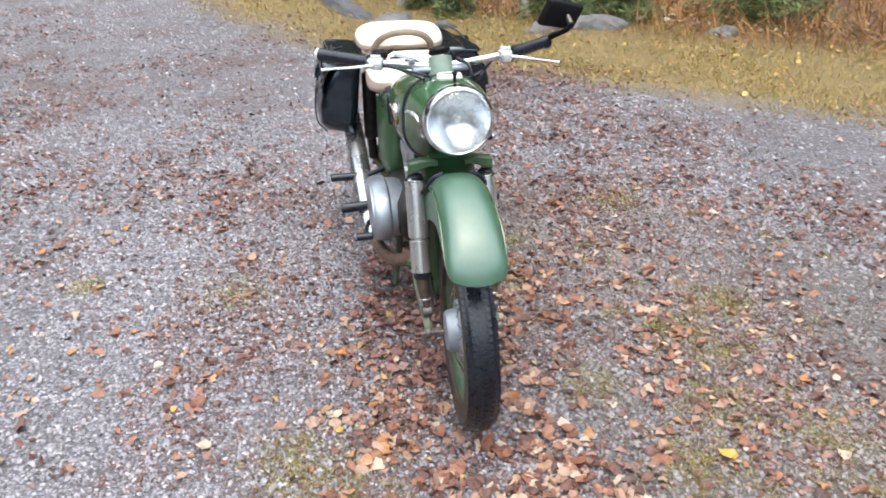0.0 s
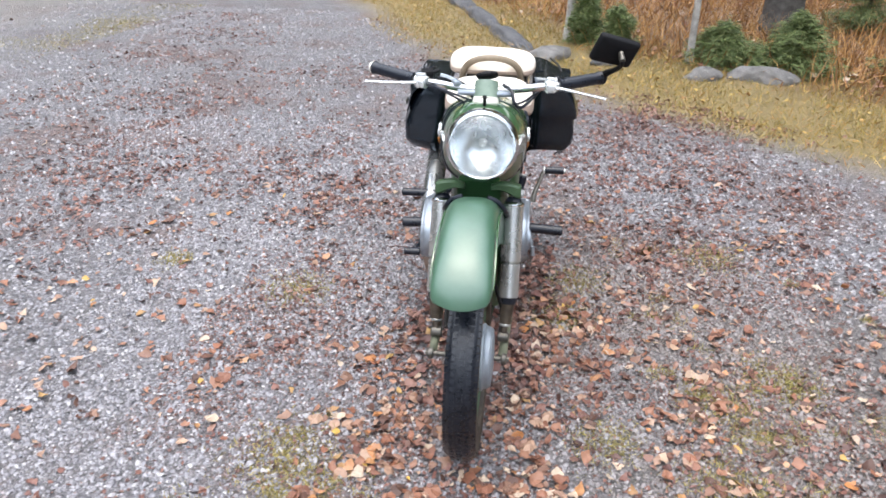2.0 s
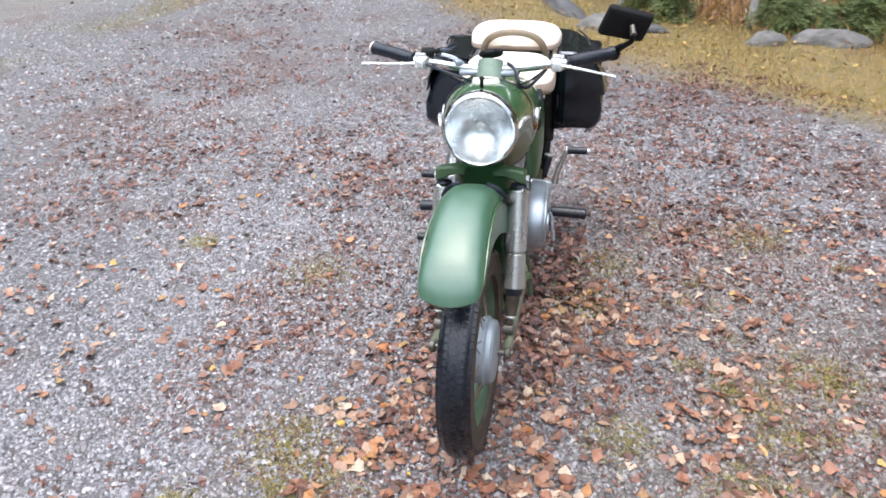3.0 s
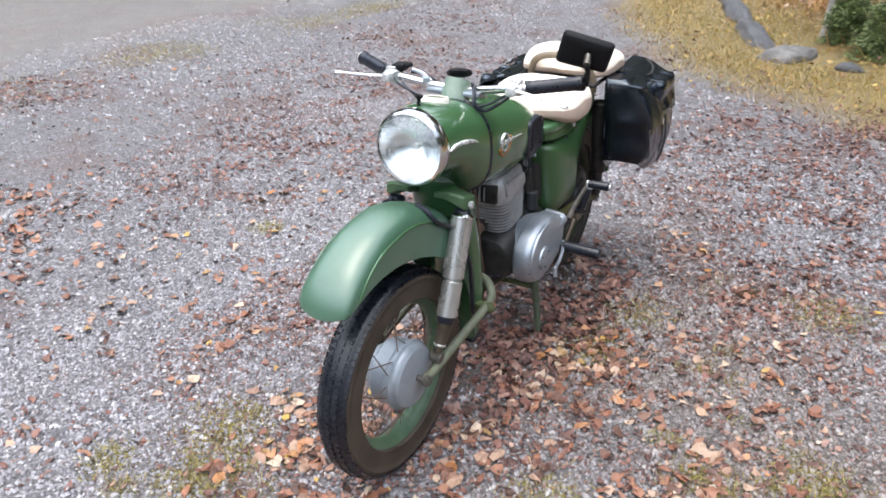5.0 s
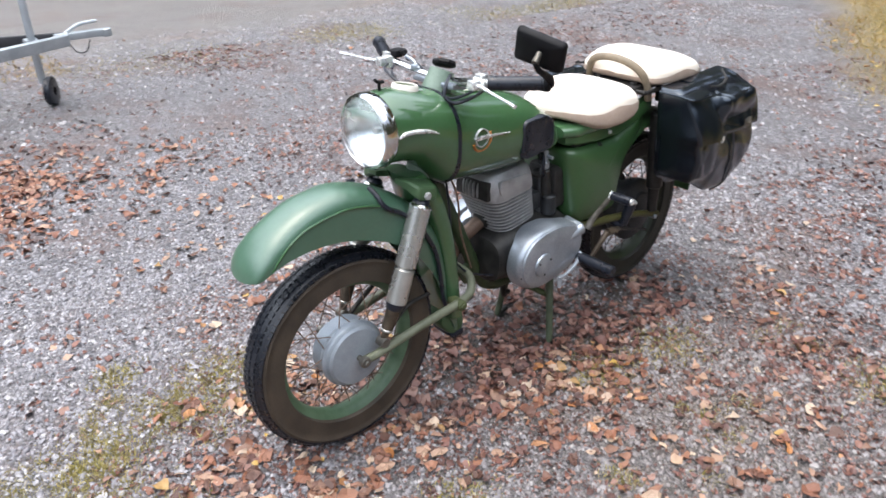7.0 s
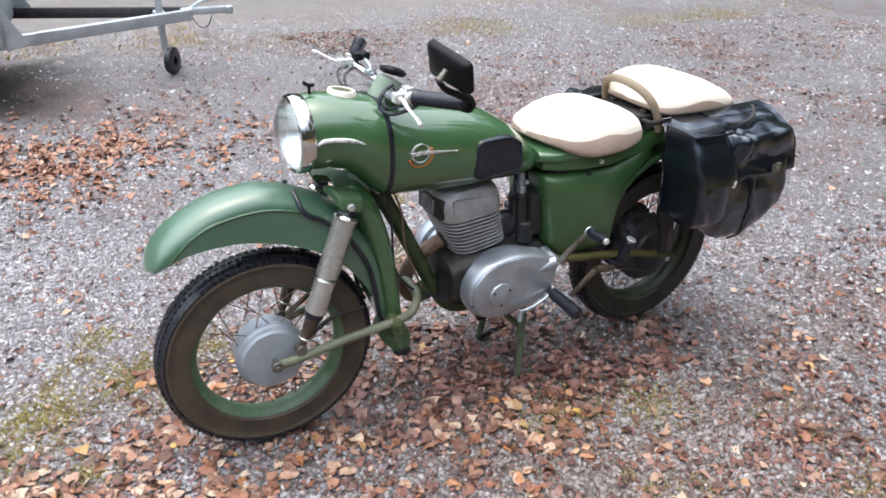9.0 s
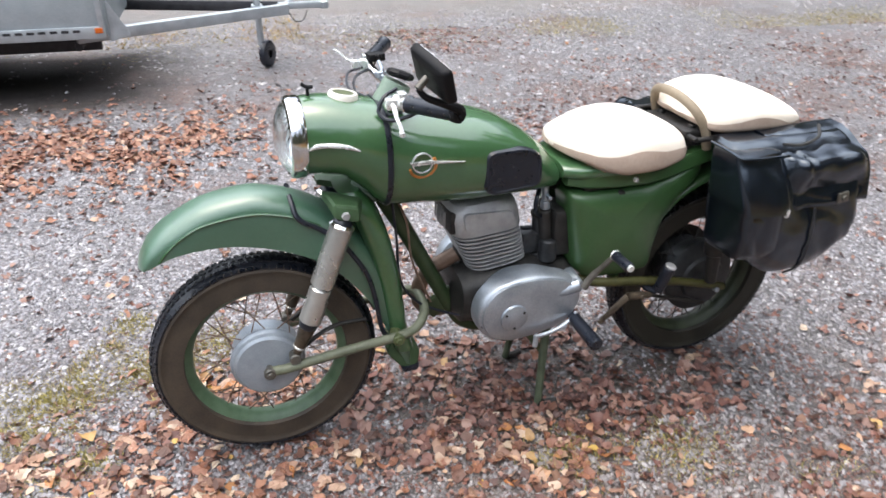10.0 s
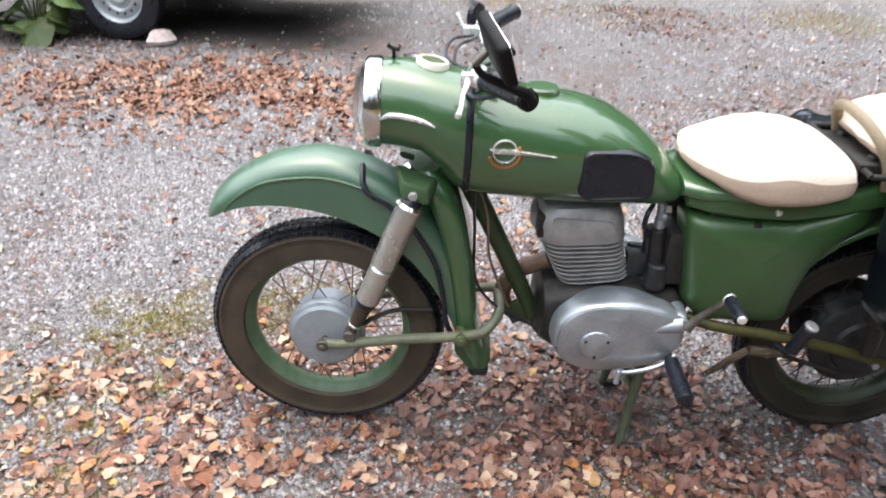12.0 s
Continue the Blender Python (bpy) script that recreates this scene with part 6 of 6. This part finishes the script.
def trunk(bm_list, x, y, r, h, seed, lean=(0, 0)):
    pts = [(x + lean[0] * t * h + 0.05 * r * math.sin(seed + 5 * t), y + lean[1] * t * h, 0.02 + h * t - (0.12 if t == 0 else 0)) for t in (0, 0.01, 0.03, 0.12, 0.4, 0.7, 1.0)]
    bm_list.append(tube(pts, [r * 1.5, r * 1.35, r * 1.12, r, r * 0.82, r * 0.55, r * 0.12], 3, 18))


def pine(x, y, r, h, seed, label, crown_r=1.4, leafy=True):
    tr = thing("tree", pose(0, 0, 0), label, "tree", "trees at the wood's edge")
    rnd = random.Random(seed)
    lst = []
    trunk(lst, x, y, r, h, seed, (rnd.uniform(-0.02, 0.02), rnd.uniform(-0.02, 0.02)))
    obj("trunk", lst[0], PALE_BARK if leafy else BARK, tr)
    for k in range(14):
        z = h * rnd.uniform(0.42, 0.95)
        a = rnd.uniform(0, 6.28)
        ln = crown_r * (1.15 - z / h) * rnd.uniform(0.7, 1.2) + 0.3
        obj("limb", tube([(x, y, z), (x + 0.5 * ln * math.cos(a), y + 0.5 * ln * math.sin(a), z + 0.25 * ln), (x + ln * math.cos(a), y + ln * math.sin(a), z + 0.35 * ln)], [r * 0.3, r * 0.2, r * 0.05], 3, 6), BARK, tr)
    k = 2600
    a, zz = rng.uniform(0, 6.28, k), rng.uniform(0.42, 1.02, k)
    rad = crown_r * np.clip(1.25 - zz, 0.1, 1) * rng.uniform(0.05, 1.0, k) ** 0.6 * (0.75 + 0.35 * np.sin(3 * a + 9 * zz + seed))
    pos = np.stack([x + rad * np.cos(a), y + rad * np.sin(a), h * zz + rng.normal(0, 0.15, k)], -1)
    c = strew(leaf_shapes(k), LEAF_F, pos, rng.uniform(0.10, 0.24, k), rng.uniform(0, 6.28, k), rng.normal(0, 0.8, k), rng.normal(0, 0.8, k), CROWN if leafy else NEEDLES, "crown")
    c.parent = tr
    return tr


pine(-7.25, 2.60, 0.19, 9.0, 3, "thick grey tree trunk at the wood's edge", 1.8, False)
pine(-5.55, 1.41, 0.030, 6.5, 7, "slender pale birch trunk at the wood's edge", 1.1)
pine(-3.95, 4.25, 0.10, 8.0, 11, "grey tree trunk behind dry grass", 1.5, False)
pine(-6.4, 0.28, 0.04, 8.0, 13, "slender grey trunk among brown bracken", 1.2)
pine(-8.0, 5.2, 0.16, 9.5, 17, "grey tree trunk deeper in the wood", 1.6, False)


def spruce(x, y, h, seed, label, wide=0.42):
    """A young spruce: whorls of drooping boughs set with short needles."""
    tr = thing("spruce", pose(x, y, 0.03), label, "spruce", "young spruces")
    r = np.random.default_rng(seed)
    obj("trunk", tube([(0, 0, -0.1), (0, 0, h * 0.5), (0, 0, h)], [0.03, 0.018, 0.004], 4, 8), BARK, tr)
    pos, yaw, tip, size = [], [], [], []
    for level in np.arange(0.06, 0.97, 0.07):
        reach = (wide * h * (1 - level) ** 0.6 + 0.06) * r.uniform(0.7, 1.15)
        for b in range(9):
            a = r.uniform(0, 6.28)
            ln = reach * r.uniform(0.45, 1.15)
            m = int(44 + 170 * ln)
            t = r.uniform(0.08, 1, m)
            side = r.normal(0, 0.16, m) * ln * np.sin(t * 2.6)
            px, py = t * ln * np.cos(a) - side * np.sin(a), t * ln * np.sin(a) + side * np.cos(a)
            pz = level * h - 0.28 * ln * t + 0.16 * ln * t * t + r.normal(0, 0.03, m)
            pos.append(np.stack([px, py, np.maximum(pz, 0.0)], -1))
            yaw.append(a + r.normal(0, 0.7, m))
            tip.append(r.normal(0.1, 0.3, m))
            size.append(np.stack([r.uniform(0.04, 0.09, m), r.uniform(0.006, 0.013, m), r.uniform(0.006, 0.012, m)], -1))
    pos, yaw, tip, size = (np.concatenate(v) for v in (pos, yaw, tip, size))
    tuft = np.array([(-0.5, 0, 0), (0.1, -0.5, 0.1), (0.6, 0, -0.1), (0.1, 0.5, 0.1), (0.0, 0, 0.6)])
    c = strew(tuft, np.array([(0, 1, 4), (1, 2, 4), (2, 3, 4), (3, 0, 4)]), pos, size, yaw, r.normal(0, 0.5, len(pos)), tip, NEEDLES, "foliage")
    c.parent = tr
    return tr


spruce(-5.55, 1.70, 0.36, 61, "low bushy green spruce behind the boulders", 1.05)
spruce(-5.45, 2.30, 0.50, 62, "bushy green young spruce behind the boulders", 0.95)
spruce(-6.25, 0.45, 0.5, 63, "small dark green spruce in brown bracken")
spruce(-5.3, 4.1, 0.9, 64, "young dark green spruce in dry grass")
spruce(-7.6, 3.6, 1.6, 65, "young dark green spruce behind the boulders")
spruce(-5.1, 3.45, 1.0, 67, "broad dark green young spruce in dry grass", 0.6)
spruce(-5.85, 0.75, 0.42, 66, "small dark green spruce in brown bracken")


# woods added all round, far outside the view, to block low sky light
ring = []
tops = random.Random(9)
for k in range(721):
    a = 2 * math.pi * k / 720
    r = 25 + 2 * math.sin(3 * a) + 1.5 * math.sin(7 * a + 1)
    h = 14.5 + 2.2 * math.sin(11 * a) + 1.6 * math.sin(23 * a + 2) + 1.1 * math.sin(57 * a) + (4.5 * tops.random() if k % 2 else -1.5 * tops.random())
    open_sky = math.exp(-(math.atan2(math.sin(a - 0.1), math.cos(a - 0.1)) / 0.9) ** 2)
    r, h = r + 22 * open_sky, h * (1 - 0.45 * open_sky)
    ring.append([(q * math.cos(a), q * math.sin(a), z) for q, z in ((r, -0.5), (r + 0.6, h * 0.6), (r + 2, h), (r + 5, h * 0.5), (r + 5, -0.5))])
tagged(obj("backdrop", rings(ring, closed=False), SKY_BLOCK), "unseen dark woods added round the yard to block low sky light", "woods", kind="structure")


# ---- the trailer ----
trailer = thing("trailer", pose(0, -4.12, 0), "grey galvanised box trailer parked on its jockey wheel", "trailer")


def T(name, bm, mat, parent=None, label="", smooth=35):
    return part(name, bm, mat, parent or trailer, label, smooth)


BX0, BX1, BY, BZ0, BZ1 = 0.76, 3.30, 0.63, 0.40, 0.80
for s in (1, -1):
    sd = T("side_wall", block((BX1 - BX0, 0.03, BZ1 - BZ0), pose((BX0 + BX1) / 2, s * BY, (BZ0 + BZ1) / 2), 0.006), GALV_SHEET, label="ribbed grey sheet-steel side wall")
    for x in (BX0 + 0.02, 1.42, 1.50, 2.7, BX1 - 0.02):
        T("wall_post", block((0.035, 0.02, BZ1 - BZ0 + 0.01), pose(x, s * (BY + 0.022), (BZ0 + BZ1) / 2), 0.004), GALV, sd)
    T("sill_rail", block((BX1 - BX0, 0.025, 0.075), pose((BX0 + BX1) / 2, s * (BY + 0.020), BZ0 + 0.03), 0.006), GALV, sd)
    for k in range(7):
        T("rail_slot", block((0.042, 0.004, 0.016), pose(0.93 + 0.066 * k, s * (BY + 0.0335), BZ0 + 0.045), 0.001), DARK_STEEL, sd)
    T("top_rail", block((BX1 - BX0, 0.045, 0.04), pose((BX0 + BX1) / 2, s * BY, BZ1), 0.008), GALV, sd)
    for x in (0.80, 1.48, 2.75):
        T("side_reflector", block((0.045, 0.008, 0.032), pose(x, s * (BY + 0.036), BZ0 + 0.045), 0.002), AMBER, sd, "amber side reflector")
    arch = T("wheel_arch", rings([[(2.10 + r * math.cos(a), s * y, 0.29 + r * math.sin(a)) for r, y in ((0.36, 0.648), (0.375, 0.648), (0.375, 0.825), (0.33, 0.83), (0.33, 0.82), (0.36, 0.815))] for a in [radians(d) for d in (5, 12, 45, 47, 88, 92, 133, 135, 168, 175)]]), GALV, None, "angular galvanised wheel arch")
    c = pose(2.10, s * 0.728, 0.286) if s > 0 else pose(2.10, s * 0.728, 0.286, 0, 0, 180)
    rim = T("wheel", turned([(0.0, 0.03), (0.028, 0.032), (0.034, 0.045), (0.05, 0.045), (0.058, 0.03), (0.085, 0.028), (0.10, 0.045), (0.135, 0.040), (0.150, 0.030), (0.158, 0.060), (0.170, 0.072), (0.175, 0.066), (0.160, 0.03), (0.160, -0.06), (0.172, -0.07), (0.10, -0.05), (0.0, -0.03)], 40, c), GALV, None, "silver steel trailer wheel with a black tyre")
    T("tyre", turned([(0.170, -0.070), (0.20, -0.082), (0.25, -0.082), (0.276, -0.070), (0.284, -0.045), (0.286, 0.0), (0.284, 0.045), (0.276, 0.070), (0.25, 0.082), (0.20, 0.082), (0.170, 0.070)], 56, c), RUBBER, rim)
    for k in range(14):
        a = 2 * math.pi * k / 14
        T("vent_hole", turned([(0.0, 0.0), (0.009, 0.0), (0.009, -0.006), (0.0, -0.006)], 12, c @ pose(0.118 * math.cos(a), 0.0455, 0.118 * math.sin(a))), DARK_STEEL, rim)
T("front_wall", block((0.03, 2 * BY, BZ1 - BZ0), pose(BX0, 0, (BZ0 + BZ1) / 2), 0.006), GALV_SHEET)
T("tailgate", block((0.03, 2 * BY, BZ1 - BZ0), pose(BX1, 0, (BZ0 + BZ1) / 2), 0.006), GALV_SHEET)
T("floor_panel", block((BX1 - BX0, 2 * BY, 0.02), pose((BX0 + BX1) / 2, 0, BZ0 + 0.02), 0.003), DARK_STEEL)
for s in (1, -1):
    T("chassis_beam", block((2.35, 0.06, 0.12), pose(2.02, s * 0.36, 0.325), 0.008), DARK_STEEL)
for x in (0.95, 1.6, 2.9):
    T("cross_member", block((0.05, 1.16, 0.07), pose(x, 0, 0.352), 0.006), DARK_STEEL)
T("axle_beam", block((0.08, 1.5, 0.08), pose(2.10, 0, 0.29), 0.01), GALV)
for s in (1, -1):
    a, b = Vector((0.95, s * 0.60, 0.395)), Vector((-0.42, s * 0.045, 0.415))
    d = b - a
    m = Matrix.Translation((a + b) / 2) @ Vector((1, 0, 0)).rotation_difference(d).to_matrix().to_4x4()
    T("drawbar_beam", block((d.length, 0.05, 0.075), m, 0.008), GALV if s > 0 else DARK_STEEL)
    T("corner_gusset", plate([(0.75, 0.36), (0.62, 0.40), (0.74, 0.62)], s * 0.60 - 0.004, s * 0.60 + 0.004, 0), GALV)
T("coupling", join(block((0.34, 0.06, 0.05), pose(-0.52, 0, 0.43), 0.01), rod((-0.69, 0, 0.40), (-0.69, 0, 0.455), 0.036, n=18), tube([(-0.42, 0, 0.45), (-0.52, 0, 0.50), (-0.64, 0, 0.51)], 0.012, 4, 8)), GALV, None, "galvanised ball coupling")
T("safety_wire", tube([(-0.42, 0.05, 0.40), (-0.46, 0.06, 0.33), (-0.52, 0.06, 0.33), (-0.56, 0.05, 0.40)], 0.004, 5, 6), DARK_STEEL)
jock = T("jockey_post", join(rod((-0.20, 0.05, 0.16), (-0.20, 0.05, 0.78), 0.024, n=18), block((0.08, 0.10, 0.06), pose(-0.20, 0.02, 0.42), 0.01)), GALV, None, "jockey wheel post with a crank")
T("jockey_fork", join(rod((-0.20, 0.05, 0.20), (-0.235, 0.05, 0.10), 0.018, n=12), block((0.05, 0.075, 0.012), pose(-0.22, 0.05, 0.175), 0.004)), GALV, jock)
T("jockey_tyre", turned([(0.03, -0.025), (0.075, -0.027), (0.095, -0.020), (0.10, 0), (0.095, 0.020), (0.075, 0.027), (0.03, 0.025)], 28, pose(-0.24, 0.05, 0.098, 0, 0, 58)), RUBBER, jock, "small black solid jockey tyre")
T("crank_handle", tube([(-0.20, 0.05, 0.78), (-0.20, 0.05, 0.80), (-0.26, 0.05, 0.80), (-0.27, 0.05, 0.84)], 0.008, 4, 8), GALV, jock)

# litter by the wheel
cup = thing("crushed_cup", pose(1.83, -3.29, 0.0, 0, 0, 30), "crumpled pinkish plastic tub lying by the trailer wheel", "litter")
obj("cup_body", rings([[(r * math.cos(a) * (1 + 0.12 * math.sin(3 * a)), r * 0.8 * math.sin(a), z) for a in [2 * math.pi * k / 20 for k in range(20)]] for r, z in ((0.085, 0.004), (0.095, 0.03), (0.075, 0.06), (0.06, 0.085), (0.045, 0.088))]), CLEAR_CUP, cup)


def burdock(x, y, seed, label):
    """A low clump of large round leaves on short stalks."""
    tr = thing("green_plant", pose(x, y, 0), label, "plant", "broad-leaved plants by the trailer")
    rnd = random.Random(seed)
    for k in range(19):
        a, ln, h = rnd.uniform(0, 6.28), rnd.uniform(0.05, 0.28), rnd.uniform(0.08, 0.46)
        e = Vector((ln * math.cos(a), ln * math.sin(a), h))
        obj("stalk", tube([(0, 0, 0), (e.x * 0.4, e.y * 0.4, h * 0.7), tuple(e)], 0.005, 3, 6), BROAD, tr)
        size = rnd.uniform(0.060, 0.115)
        loops = []
        for rr in (0.02, 0.35, 0.7, 1.0):
            ring = []
            for j in range(18):
                b = 2 * math.pi * j / 18
                q = rr * size * (1 + 0.10 * math.sin(5 * b + k) + 0.25 * math.cos(b))
                ring.append((q * math.cos(b), q * math.sin(b), -0.22 * rr * rr * size + 0.05 * size * math.sin(6 * b) * rr))
            loops.append(ring)
        bm = rings(loops, caps=False)
        bm.transform(Matrix.Translation(e) @ pose(0, 0, 0, rnd.uniform(-30, 30), rnd.uniform(0, 40), math.degrees(a)))
        obj("broad_leaf", bm, BROAD, tr)
    return tr


burdock(2.70, -3.34, 71, "clump of broad green leaves beside the trailer wheel")
burdock(3.02, -3.25, 72, "clump of broad green leaves beside the trailer wheel")
